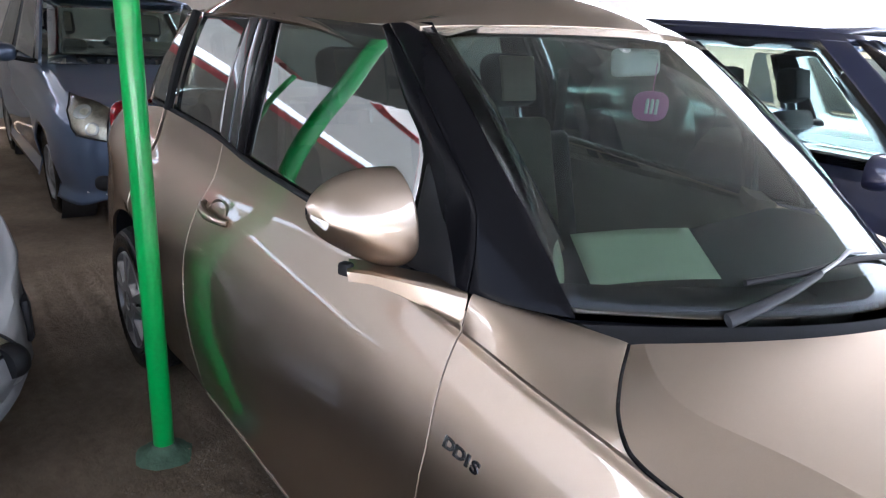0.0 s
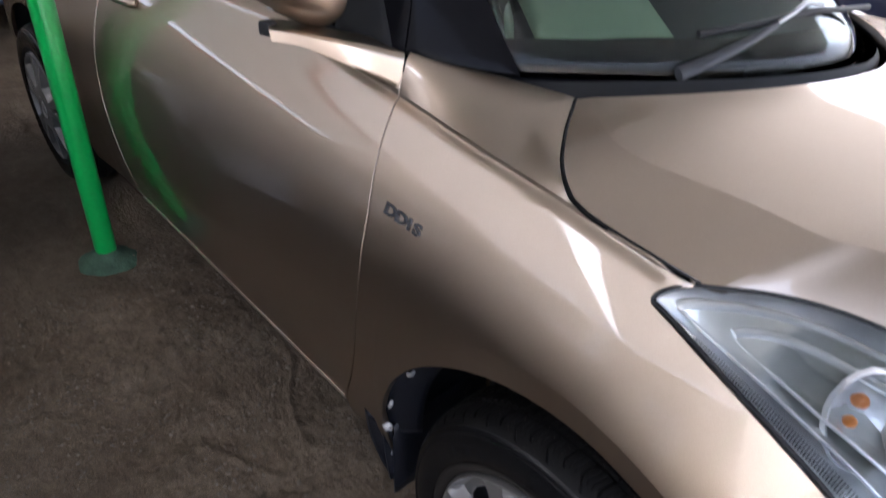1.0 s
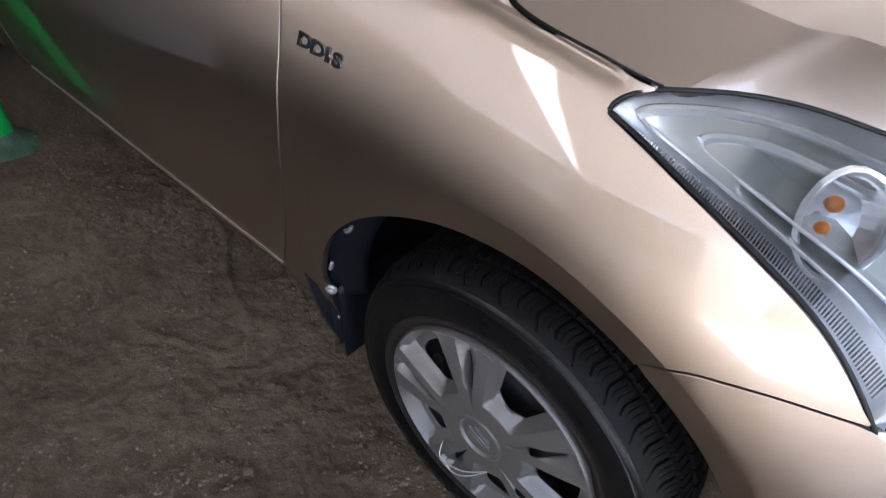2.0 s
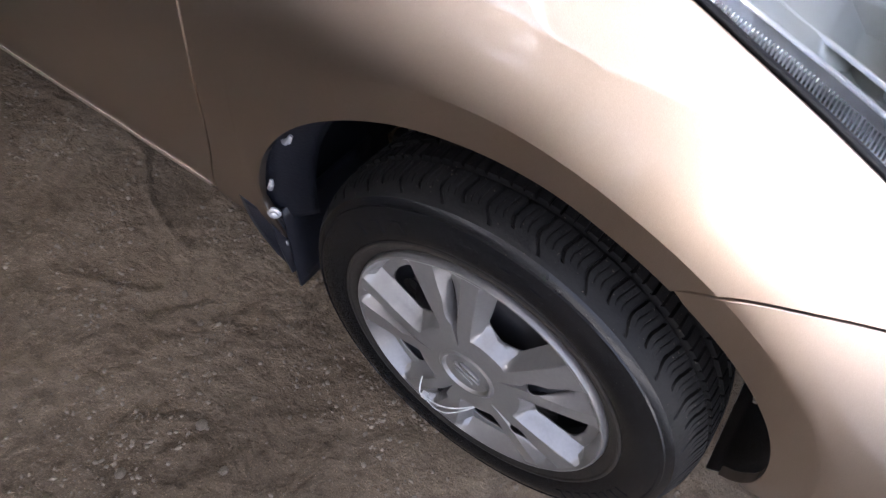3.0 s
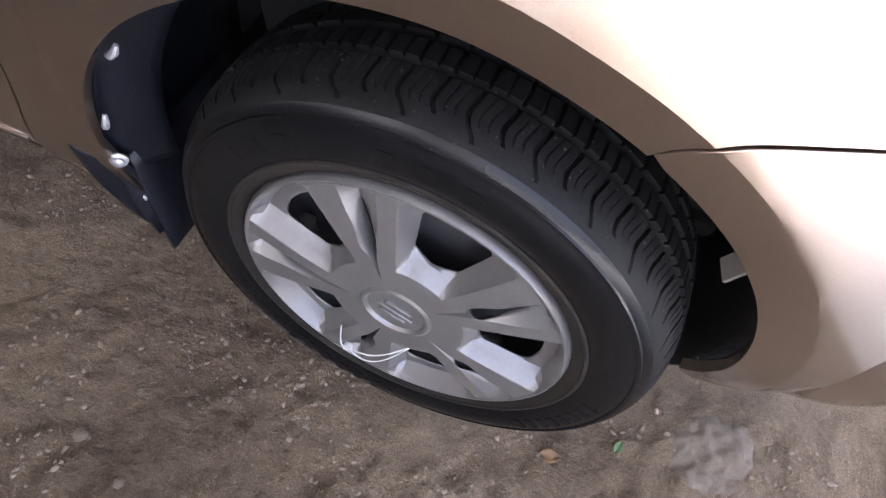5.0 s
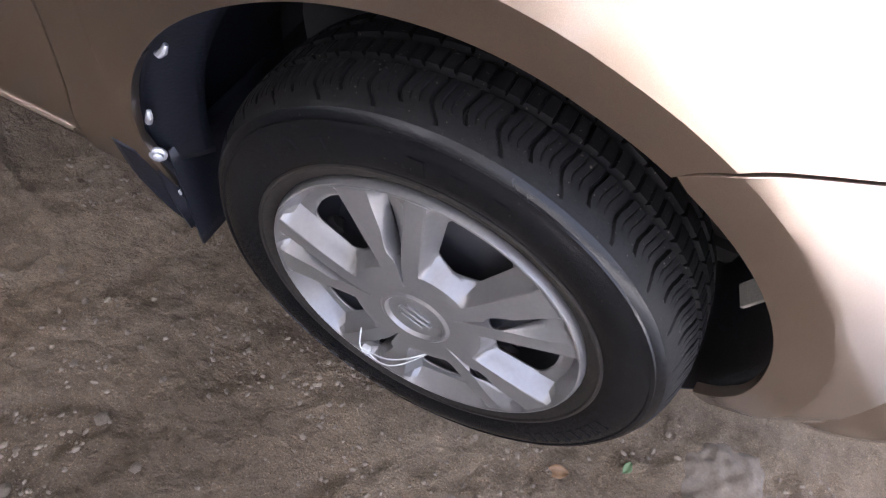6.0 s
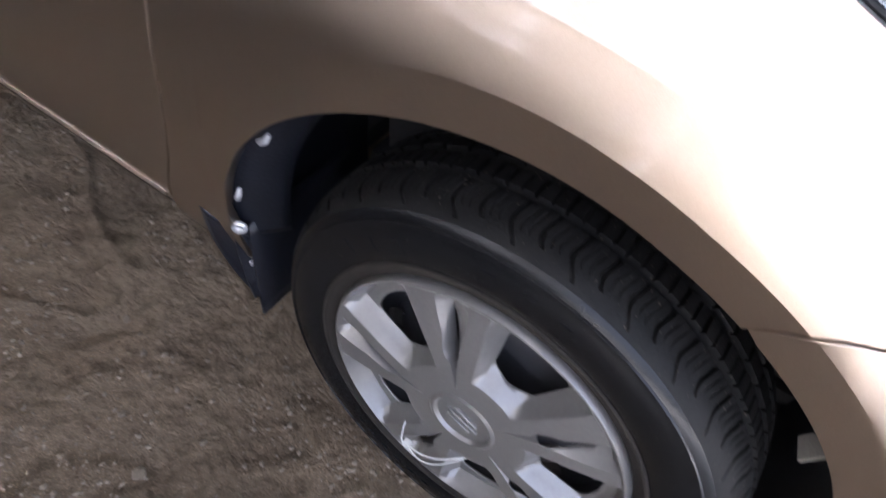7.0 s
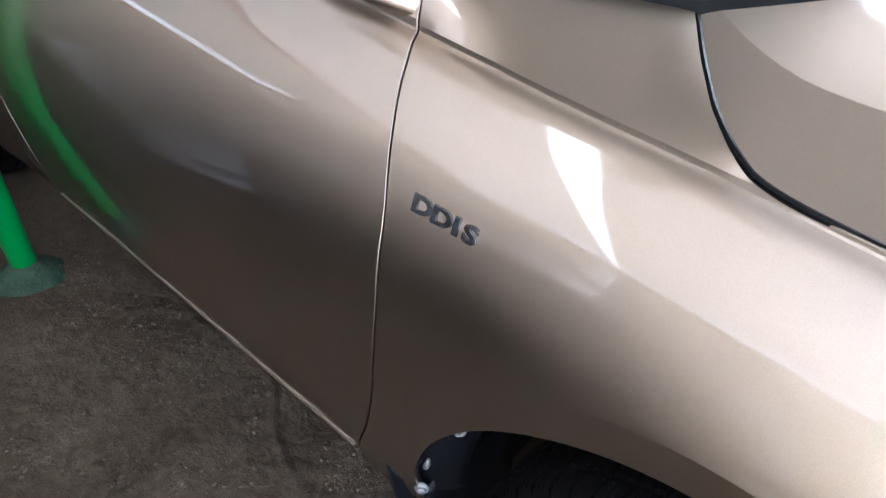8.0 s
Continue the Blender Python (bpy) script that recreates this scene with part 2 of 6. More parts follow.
# ---- the shape of the beige car: x to its nose from the front axle, y to its left ----
side_base = spline([0.12, 0.20, 0.27, 0.40, 0.55, 0.68, 0.79, 0.86, 0.905, 0.95, 1.02, 1.12, 1.22, 1.32, 1.40, 1.46, 1.50], [0.750, 0.780, 0.803, 0.825, 0.835, 0.826, 0.797, 0.765, 0.735, 0.705, 0.682, 0.656, 0.627, 0.594, 0.563, 0.53, 0.45])


def side_of(z):
    """The section of the side, fair and without flats."""
    taps = [(d * 0.014, math.exp(-d * d / 5)) for d in range(-4, 5)]
    return sum(w * side_base(min(max(z + d, 0.12), 1.5)) for d, w in taps) / sum(w for d, w in taps)


ARCH_X, ARCH_Z, ARCH_R, REAR_X = -0.015, 0.292, 0.385, -2.43
WHEEL_Z, WHEEL_Y, TYRE_R = 0.296, -0.832, 0.305


arch_bump = spline([-180, -90, 15, 40, 55, 65, 75, 95, 115, 140, 165, 180], [0, 0, 0.002, 0.003, 0.001, -0.001, -0.004, -0.005, -0.002, 0.004, 0.004, 0])


def arch_r(ang):
    return ARCH_R + arch_bump(ang)


LIP = 0.049


def half_width(x, z):
    w = side_of(z)
    if x > 0.1:
        w -= 0.55 * (x - 0.1) ** 2
    if x < -2.3:
        w -= 0.10 * (x + 2.3) ** 2
    # the rear haunch
    if x < -2.25:
        k = min((-2.25 - x) / 0.5, 1)
        w += 0.075 * k * k * (3 - 2 * k) * math.exp(-(((z - 0.94) / 0.12) ** 2))
    # a chamfered lip round each wheel, fading out towards the rear of the arch
    for cx in (ARCH_X, REAR_X):
        r, ang = math.hypot(x - cx, z - ARCH_Z), math.degrees(math.atan2(z - ARCH_Z, x - cx))
        if r < ARCH_R + 0.25 and z > 0.10:
            k = min(max((128 - abs(ang)) / 45, 0), 1)
            out = (r - arch_r(ang)) / LIP
            w += 0.013 * k * math.exp(-(((out - 1) / 2.8) ** 2)) if out >= 1 else 0.013 * k - 0.0185 * k * (1 - max(out, 0))
    # the character line along the shoulder
    if x > -0.9 and x < 0.02:
        w -= 0.0042 * min((x + 0.9) / 0.3, 1) * math.exp(-(((z - crease_z(x) + 0.007) / 0.0060) ** 2))
    return w


def side_point(x, z):
    return Vector((x, -half_width(x, z), z))


crease_z = spline([-1.8, -0.59, -0.506, -0.311, -0.147, 0.0, 0.066], [1.0, 0.952, 0.946, 0.930, 0.920, 0.909, 0.904])
seam_x = spline([0.20, 0.29, 0.40, 0.52, 0.64, 0.75, 0.84, 0.90, 0.95, 1.05], [-0.555, -0.530, -0.487, -0.462, -0.456, -0.461, -0.482, -0.500, -0.508, -0.522])
rear_seam_x = spline([0.20, 0.5, 0.85, 1.05], [-1.62, -1.69, -1.735, -1.745])
belt_z = spline([-2.6, -2.42, -1.77, -1.56, -1.14, -0.70, -0.5], [1.09, 1.085, 1.060, 1.037, 1.017, 0.985, 0.975])
lamp_low_z = spline([0.022, 0.106, 0.221, 0.294, 0.36, 0.389, 0.44], [0.876, 0.853, 0.814, 0.779, 0.725, 0.691, 0.60])
bumper_seam_z = spline([0.165, 0.186, 0.217, 0.257, 0.318, 0.389], [0.628, 0.652, 0.673, 0.684, 0.693, 0.696])


def arch_z(x, cx):
    d = x - cx - (ARCH_X if cx == 0 else 0)
    h = math.sqrt(max(ARCH_R**2 - d * d, 0))
    for turn in range(6):
        h = math.sqrt(max(arch_r(math.degrees(math.atan2(h, d))) ** 2 - d * d, 0))
    return ARCH_Z + h


def lip_fold(bm, cx, foot=False):
    """Cut a panel along the outer edge of its arch lip and mark the fold."""
    def past(v):
        d, h = v.co.x - cx, v.co.z - ARCH_Z
        return math.hypot(d, h) - arch_r(math.degrees(math.atan2(h, d))) - LIP

    fresh = set()
    for e in list(bm.edges):
        a, b = e.verts
        ra, rb = past(a), past(b)
        if ra * rb < 0 and min(abs(ra), abs(rb)) < 0.08:
            t = ra / (ra - rb)
            if t < 0.03 or t > 0.97:
                near = a if t < 0.5 else b
                fresh.add(near)
                continue
            v = bmesh.utils.edge_split(e, a, t)[1]
            side = -1 if v.co.y < 0 else 1
            if not foot:
                v.co.y = side * half_width(v.co.x, v.co.z)
            fresh.add(v)
    for f in list(bm.faces):
        vs = [v for v in f.verts if v in fresh]
        if len(vs) == 2 and not bm.edges.get(vs):
            bmesh.utils.face_split(f, vs[0], vs[1])
    for e in bm.edges:
        if e.verts[0] in fresh and e.verts[1] in fresh:
            v = e.verts[0].co
            if abs(math.degrees(math.atan2(v.z - ARCH_Z, v.x - cx))) < 112:
                e.smooth = False


car = tagged(new("car"), "champagne gold compact sedan parked on bare earth", "car")
GAP = 0.0022

# front fender: side skin round the arch, and the shoulder above its crease
bm = bmesh.new()
xs = steps(-0.5, -0.405, 8) + steps(-0.399, -0.33, 8) + steps(-0.32, 0.0295, 26) + steps(0.030, 0.382, 28)


def fender_x(xi, z):
    return xi + (seam_x(z) + GAP + 0.5) * max(0.0, 1 - (xi + 0.5) / 0.09)


def fender_low(xi):
    if xi < -0.4:
        return 0.205
    if xi < 0.172:
        return arch_z(xi, ARCH_X)
    return bumper_seam_z(xi) + 0.0020


def fender_high(xi):
    if xi < 0.0298:
        return crease_z(xi) if xi < -0.10 else crease_z(xi) - 0.001
    return lamp_low_z(xi) - 0.003


BELOW = [0.024, 0.020, 0.0165, 0.0135, 0.011, 0.0085, 0.006, 0.0035, 0.001, 0.0]


def fender_skin(xi, v):
    low = fender_low(xi)
    high = max(fender_high(xi), low + 0.002)
    roll = min(1.0, (high - low) * 0.5 / BELOW[0]) if abs(xi - 0.030) > 0.0002 else 0.0
    if v <= 1:
        z = low + (high - BELOW[0] * roll - low) * v
    else:
        z = high - BELOW[int(v) - 1] * roll
    return side_point(fender_x(xi, z), z)


grid(bm, fender_skin, xs, steps(0, 1, 28) + list(range(2, len(BELOW) + 1)))
bmesh.ops.delete(bm, geom=[f for f in bm.faces if all(0.029 < v.co.x < 0.0305 for v in f.verts) and max(v.co.z for v in f.verts) > 0.884], context="FACES")
hood_edge = spline([-0.272, -0.215, -0.180, -0.152, -0.128, -0.08, 0.0, 0.066], [0.552, 0.645, 0.690, 0.7125, 0.7235, 0.7275, 0.7265, 0.7200])
hood_edge_z = spline([-0.272, -0.215, -0.180, -0.152, -0.128, -0.08, 0.0, 0.066], [0.982, 0.962, 0.947, 0.935, 0.925, 0.916, 0.908, 0.900])
cowl_edge = [spline([0, 0.5, 1], v) for v in ([-0.518, -0.400, -0.274], [-0.682, -0.607, -0.553], [1.008, 0.992, 0.983])]


def shoulder(u, v):
    x = -0.506 + u * (0.506 - 0.100)
    low = side_point(fender_x(x, crease_z(x)), crease_z(x))
    if u < 0.62:
        high = Vector([c(u / 0.62) for c in cowl_edge])
    else:
        xh = -0.274 + (u - 0.62) / 0.38 * 0.174
        high = Vector((xh, -hood_edge(xh), hood_edge_z(xh)))
    if high.y < low.y + 0.003:
        high = low + Vector((0, 0.003, 0.001))
    p = low.lerp(high, v)
    p.z += (0.017 * max(0.0, 1 - 1.15 * u) + 0.075 * abs(high.y - low.y)) * math.sin(math.pi * v)
    return p


grid(bm, shoulder, [(x + 0.506) / 0.406 for x in xs if x <= -0.100 and x >= -0.5], steps(0, 1, 12))
tip_z = spline([0.0295, 0.032, 0.038, 0.051, 0.0635], [crease_z(0.0295) - 0.025, 0.8850, 0.8910, 0.8975, 0.9005])


def tip_web(u, i):
    # the tongue of fender between the lamp's tip and the bonnet gap
    x = 0.0295 + 0.0335 * u
    high = crease_z(x) - 0.001
    z = high - (high - tip_z(x)) * BELOW[int(i)] / BELOW[0]
    return side_point(x, z).lerp(Vector((0.0630, -0.7275, 0.9020 - 0.0015 * BELOW[int(i)] / BELOW[0])), u**3)


grid(bm, tip_web, steps(0, 1, 10), list(range(len(BELOW))))
bmesh.ops.remove_doubles(bm, verts=bm.verts, dist=0.0006)
lip_fold(bm, ARCH_X)
finish(bm, 0.014, 0.0003)
fender_twin = mirrored(bm)
part("front_fender", bm, GOLD, car)
part("front_fender", fender_twin, GOLD, car)

# doors: the skin below the glass
def door_skin(x0, x1, low, name, nu=40):
    bm = bmesh.new()

    def f(u, v):
        xi = x0(0.6) + (x1(0.6) - x0(0.6)) * u
        lo, hi, fold = low(xi), belt_z(xi), crease_z(xi)
        if v <= 1:
            z = lo + (fold - BELOW[0] - lo) * v
        elif v <= len(BELOW):
            z = fold - BELOW[int(v) - 1]
        else:
            z = fold + (hi - fold) * (v - len(BELOW)) / 4
        x = x0(z) + (x1(z) - x0(z)) * u
        return side_point(x, z)

    grid(bm, f, steps(0, 1, nu), steps(0, 1, 28) + list(range(2, len(BELOW) + 5)))
    finish(bm, 0.016)
    twin = mirrored(bm)
    a = part(name, bm, GOLD, car)
    b = part(name, twin, GOLD, car)
    return a, b


front_door, front_door_far = door_skin(lambda z: rear_seam_x(z) + GAP, lambda z: seam_x(z) - GAP, lambda x: 0.268, "front_door")


def rear_low(x):
    return max(0.268, arch_z(x, REAR_X)) if abs(x - REAR_X) < ARCH_R else 0.268


rear_door, rear_door_far = door_skin(lambda z: -2.36 + 0.06 * (z - 0.6), lambda z: rear_seam_x(z) - GAP, rear_low, "rear_door")

# rear quarter with the tail
bm = bmesh.new()
tail_high = spline([-3.2, -3.0, -2.7, -2.36], [0.96, 1.0, 1.05, 1.085])


def quarter(u, v):
    x = -3.16 + u * 0.795
    lo = max(arch_z(x, REAR_X), 0.3) if abs(x - REAR_X) < ARCH_R else 0.26
    z = lo + (tail_high(x) - lo) * v
    p = side_point(x, z)
    p.y += 0.55 * max(0, -2.85 - x) ** 1.6
    return p


grid(bm, quarter, steps(0, 1, 32), steps(0, 1, 24))
finish(bm, 0.014)
twin = mirrored(bm)
part("quarter_panel", bm, GOLD, car)
part("quarter_panel", twin, GOLD, car)

# tail: boot lid and rear face
bm = bmesh.new()
grid(bm, lambda u, v: Vector((-2.72 - 0.44 * (1 - v), -0.52 + 1.04 * u, tail_high(-2.72 - 0.44 * (1 - v)) + 0.03 * (1 - (2 * u - 1) ** 2))), steps(0, 1, 12), steps(0, 1, 8))
grid(bm, lambda u, v: Vector((-3.17 - 0.06 * math.sin(math.pi * v), 0.68 - 1.36 * u, 0.28 + 0.70 * v)), steps(0, 1, 12), steps(0, 1, 10))
part("boot_lid", bm, GOLD, car)

# bright folded hem along the foot of each front door
bm = bmesh.new()
tube(bm, [side_point(x, 0.2685) + Vector((0, -0.0012, 0)) for x in steps(-1.62, -0.545, 30)], 0.0035, 8)
twin = mirrored(bm)
part("door_hem", bm, GOLD, front_door)
part("door_hem", twin, GOLD, front_door_far)

# rocker below the doors
bm = bmesh.new()
grid(bm, lambda u, v: Vector((-2.05 + u * 1.52, -0.800 + 0.035 * (1 - v) ** 1.5 + 0.006, 0.175 + 0.092 * v)), steps(0, 1, 12), steps(0, 1, 6))
finish(bm, 0.03)
twin = mirrored(bm)
part("sill", bm, GOLD, car)
part("sill", twin, GOLD, car)

# bonnet
hood_edge = spline([-0.272, -0.215, -0.180, -0.152, -0.128, -0.08, 0.0, 0.066, 0.133, 0.184, 0.249, 0.4, 0.55, 0.68], [0.552, 0.645, 0.690, 0.7125, 0.7235, 0.7275, 0.7265, 0.7200, 0.650, 0.606, 0.566, 0.47, 0.33, 0.10])
hood_edge_z = spline([-0.272, -0.215, -0.180, -0.152, -0.128, -0.08, 0.0, 0.066, 0.133, 0.184, 0.249, 0.4, 0.55, 0.70], [0.982, 0.962, 0.947, 0.935, 0.925, 0.916, 0.908, 0.900, 0.891, 0.882, 0.866, 0.82, 0.765, 0.70])
hood_mid_z = spline([-0.30, -0.02, 0.2, 0.4, 0.55, 0.70], [1.035, 1.003, 0.970, 0.915, 0.845, 0.72])


def cowl_x(y):
    return -0.02 - 0.252 * (abs(y) / 0.55) ** 1.7


bm = bmesh.new()


hood_fold = spline([-0.268, -0.2, -0.1, 0.0, 0.066, 0.133, 0.2, 0.4, 0.68], [0.965, 0.915, 0.84, 0.80, 0.788, 0.80, 0.83, 0.84, 0.85])


fold_z = spline([-0.30, -0.2, -0.1, 0.0, 0.1, 0.2, 0.3, 0.4, 0.55, 0.75], [0.990, 0.977, 0.966, 0.956, 0.943, 0.925, 0.900, 0.868, 0.806, 0.70])


def bonnet(w, s):
    # s: 0 at the rear edge, 1 at the nose; w across, with the fold at 0.7
    xe, xc = -0.268 + s * 0.94, -0.02 + s * 0.72
    kc, q = hood_fold(xe), abs(w)
    k = kc * q / 0.7 if q < 0.7 else kc + (1 - kc) * (q - 0.7) / 0.3
    x = xc + (xe - xc) * k**1.7
    y = math.copysign(k * (hood_edge(xe) - 0.0036), w)
    low, mid = hood_edge_z(xe), hood_mid_z(xc)
    top = max(fold_z(xc + (xe - xc) * kc**1.7), low + 0.004)
    mid = max(mid, top + 0.006)
    z = top + (mid - top) * (1 - (k / kc) ** 2) if q < 0.7 else low + (top - low) * max(0.0, 1 - (q - 0.7) / 0.3) ** 0.9
    return Vector((x, y, z))


half = steps(0, 0.66, 20) + [0.68, 0.7, 0.72] + steps(0.75, 1, 10)
across = [-w for w in half[:0:-1]] + half
rows = grid(bm, lambda v, w: bonnet(w, v), [1 - q for q in steps(0, 1, 54)], across)
for w, row in zip(across, rows):
    if abs(abs(w) - 0.7) < 1e-6:
        for a, b in zip(row, row[1:]):
            bm.edges.get((a, b)).smooth = False
bmesh.ops.reverse_faces(bm, faces=bm.faces)
finish(bm, 0.02)
part("bonnet", bm, GOLD, car)
# black strip along each bonnet edge, standing for the shade in the gap
for side in (-1, 1):
    bm = bmesh.new()
    tube(bm, [(x + 0.001, side * (hood_edge(x) - 0.0016), hood_edge_z(x) - 0.0022) for x in steps(-0.270, 0.062, 60)], 0.0038, 8)
    part("bonnet_gap_shade", bm, RUBBER, car, "black strip for the shade in the bonnet gap")

# front bumper, from the arch round the nose
bm = bmesh.new()


def bumper(u, v):
    # u 0 at the right arch, 1 at the left arch
    a = 1 - abs(2 * u - 1)

    def width(x, z):
        return half_width(x, z) - (0.55 * (0.40 - z) ** 2 if z < 0.40 else 0)

    if a < 0.4:
        q = a / 0.4
        top = bumper_seam_z(0.172 + (0.40 - 0.172) * q) - 0.0022 - 0.06 * max(0, q - 0.9)
        z = 0.150 + (top - 0.150) * v
        if z > ARCH_Z:
            rr = arch_r(math.degrees(math.asin(min((z - ARCH_Z) / (ARCH_R + 0.01), 1.0))))
            arch = max(ARCH_X + math.sqrt(max(rr**2 - (z - ARCH_Z) ** 2, 0)), 0.172 if z > 0.62 else 0)
        else:
            arch = ARCH_X + math.sqrt(ARCH_R**2 - (ARCH_Z - z) ** 2) + 6.0 * max(0.0, 0.195 - z) ** 1.6
        x = arch + (0.47 - arch) * q if z < 0.60 else arch + (0.40 + 0.07 * min((0.69 - z) / 0.09, 1) - arch) * q
        y = width(x, z)
    else:
        ang = (a - 0.4) / 0.6 * math.pi / 2
        top = 0.691 - 0.006 - 0.02 * math.sin(ang)
        z = 0.150 + (top - 0.150) * v
        bx = 0.47 if z < 0.60 else 0.40 + 0.07 * min((0.69 - z) / 0.09, 1)
        by = width(bx, z)
        x = bx + (0.74 - bx) * math.sin(ang) ** 0.85
        y = by * math.cos(ang) ** 0.7
    return Vector((x, -y if u <= 0.5 else y, z))


grid(bm, bumper, steps(0, 1, 120), steps(0, 1, 40))
bmesh.ops.remove_doubles(bm, verts=bm.verts, dist=0.0004)
lip_fold(bm, ARCH_X, True)
finish(bm, 0.015)
part("front_bumper", bm, GOLD, car)

# grille panel between the lamps
bm = bmesh.new()
grid(bm, lambda u, v: Vector((0.66 + 0.04 * (1 - (2 * u - 1) ** 2), -0.40 + 0.8 * u, 0.66 + 0.07 * v)), steps(0, 1, 12), steps(0, 1, 3))
part("grille", bm, BLACK_TRIM, car)


# ---- greenhouse ----
def wind_low(y):
    k = abs(y) / 0.60
    return Vector((-0.06 - 0.335 * k**1.7, y, 1.0 - 0.012 * k**2))


def wind_high(y):
    k = abs(y) / 0.53
    return Vector((-0.80 - 0.13 * k**2, y, 1.468 - 0.022 * k**2))


bm = bmesh.new()


def screen(u, v):
    lo, hi = wind_low(0.595 * u), wind_high(0.525 * u)
    p = lo.lerp(hi, v)
    out = Vector((0.55, 0, 0.8)) * 0.035 * math.sin(math.pi * v)
    return p + out


grid(bm, screen, steps(-1, 1.06, 25), steps(0, 1, 16))
windscreen = part("windscreen", bm, GLASS_SCREEN, car, "clear laminated windscreen", thick=0.004)
windscreen.visible_shadow = False

# black border under the glass, and the cowl below it
for name, u0, u1, v0, v1 in (("screen_border", -1, 1.06, 0.0, 0.10), ("screen_border", -1, 1.06, 0.95, 1.0), ("screen_border", -1.0, -0.955, 0.07, 0.95), ("screen_border", 1.015, 1.06, 0.07, 0.95)):
    bm = bmesh.new()
    grid(bm, lambda u, v: screen(u, v) + Vector((-0.55, 0, -0.8)) * 0.009, steps(u0, u1, 24 if u1 - u0 > 1 else 3), steps(v0, v1, 14 if v1 - v0 > 0.5 else 4))
    part(name, bm, BLACK_GLOSS, car, "black printed border of the windscreen")
bm = bmesh.new()
grid(bm, lambda u, v: Vector((cowl_x(0.53 * u) - 0.012 + (wind_low(0.575 * u).x - cowl_x(0.53 * u) + 0.030) * v, 0.53 * u + 0.045 * u * v, 0.966 + 0.022 * (1 - u * u) + 0.021 * v)), steps(-1, 1, 24), steps(0, 1, 4))
part("cowl_panel", bm, BLACK_TRIM, car, "black plastic cowl below the windscreen")

# roof
bm = bmesh.new()


def roof(u, v):
    # v 0 front, 1 rear
    k = 2 * u - 1
    w = min(v / 0.14, 1)
    w = w * w * (3 - 2 * w)
    edge_x0 = wind_high(0.53 * k).x + 0.005
    x = edge_x0 + (-2.62 - edge_x0) * v
    half = 0.528 + 0.018 * w - 0.05 * max(0, v - 0.55) ** 1.5
    crown = 1.470 + 0.136 * (1 - math.exp(-6.5 * v)) - 0.40 * max(0, v - 0.6) ** 1.6
    drop = 0.024 * k * k * (1 - w) + 0.158 * abs(k) ** 3.0 * w
    return Vector((x, half * k, crown - drop))


grid(bm, lambda u, v: roof(v, u), [1 - q for q in steps(0, 1, 40)], steps(0, 1, 30))
finish(bm, 0.012)
part("roof", bm, GOLD, car)


def strip(name, left, right, mat, parent, n=16, bulge=0.008, label=""):
    """A pillar: a band between two edges, bowed outwards."""
    bm = bmesh.new()

    def f(u, v):
        a, b = left(v), right(v)
        p = a.lerp(b, u)
        p.y -= bulge * math.sin(math.pi * u)
        return p

    grid(bm, f, steps(0, 1, 8), steps(0, 1, n))
    finish(bm, 0.02)
    twin = mirrored(bm)
    return part(name, bm, mat, parent, label), part(name, twin, mat, parent, label)


def path3(rows):
    cs = [spline(range(len(rows)), [r[i] for r in rows]) for i in range(3)]
    return lambda v: Vector([c(v * (len(rows) - 1)) for c in cs])


# pillar edges as (x, z) on the car's side
def side_path(rows, lift=0.0):
    c = path3([(x, -half_width(x, z) - lift, z) for x, z in rows])
    return c


pillar_line = side_path([(-0.520, 1.006), (-0.527, 1.06), (-0.553, 1.137), (-0.72, 1.26), (-1.03, 1.447)])
screen_line = path3([(-0.366, -0.576, 0.994), (-0.500, -0.566, 1.124), (-0.640, -0.549, 1.247), (-0.920, -0.500, 1.455)])
pillar_near, pillar_far = strip("windscreen_pillar", pillar_line, screen_line, BLACK_GLOSS, car, 20, 0.012, "blacked-out windscreen pillar")
pillar_far.location.y = 0.034
glass_front = side_path([(-0.70, 0.99), (-0.708, 1.10), (-0.722, 1.20), (-0.85, 1.305), (-1.03, 1.440)])
strip("door_frame", lambda v: glass_front(v) + Vector((-0.024, -0.001, 0)), lambda v: pillar_line(v) + Vector((-0.006, 0, 0)), BLACK_GLOSS, car, 20, 0.004)
sail_rear = side_path([(-0.712, 1.0), (-0.716, 1.09), (-0.726, 1.19)], 0.004)
sail_front = side_path([(-0.548, 1.0), (-0.622, 1.10), (-0.720, 1.195)], 0.004)
strip("sail_panel", sail_rear, sail_front, BLACK_TRIM, car, 12, 0.002, "black plastic corner panel behind the mirror")
front_glass_rear = side_path([(-1.572, 1.038), (-1.585, 1.245), (-1.636, 1.450)])
rear_glass_front = side_path([(-1.775, 1.060), (-1.806, 1.25), (-1.822, 1.446)])
PILLAR_TAPE = material("black_pillar_tape", (0.012, 0.012, 0.013), 0.22, 0.0, 0.15, 6.0, coat=0.9)
pillar_seam = lambda v, k=0.70, dy=0.0: rear_glass_front(v).lerp(front_glass_rear(v), k) + Vector((0, dy, 0))
strip("centre_pillar", rear_glass_front, lambda v: pillar_seam(v, 0.36), PILLAR_TAPE, car, 12, 0.001, "glossy black pillar tape")
strip("centre_pillar", lambda v: pillar_seam(v, 0.365, 0.002), lambda v: pillar_seam(v, 0.70), PILLAR_TAPE, car, 12, 0.003, "glossy black pillar tape")
strip("centre_pillar", lambda v: pillar_seam(v, 0.73), front_glass_rear, BLACK_GLOSS, car, 12, 0.002)


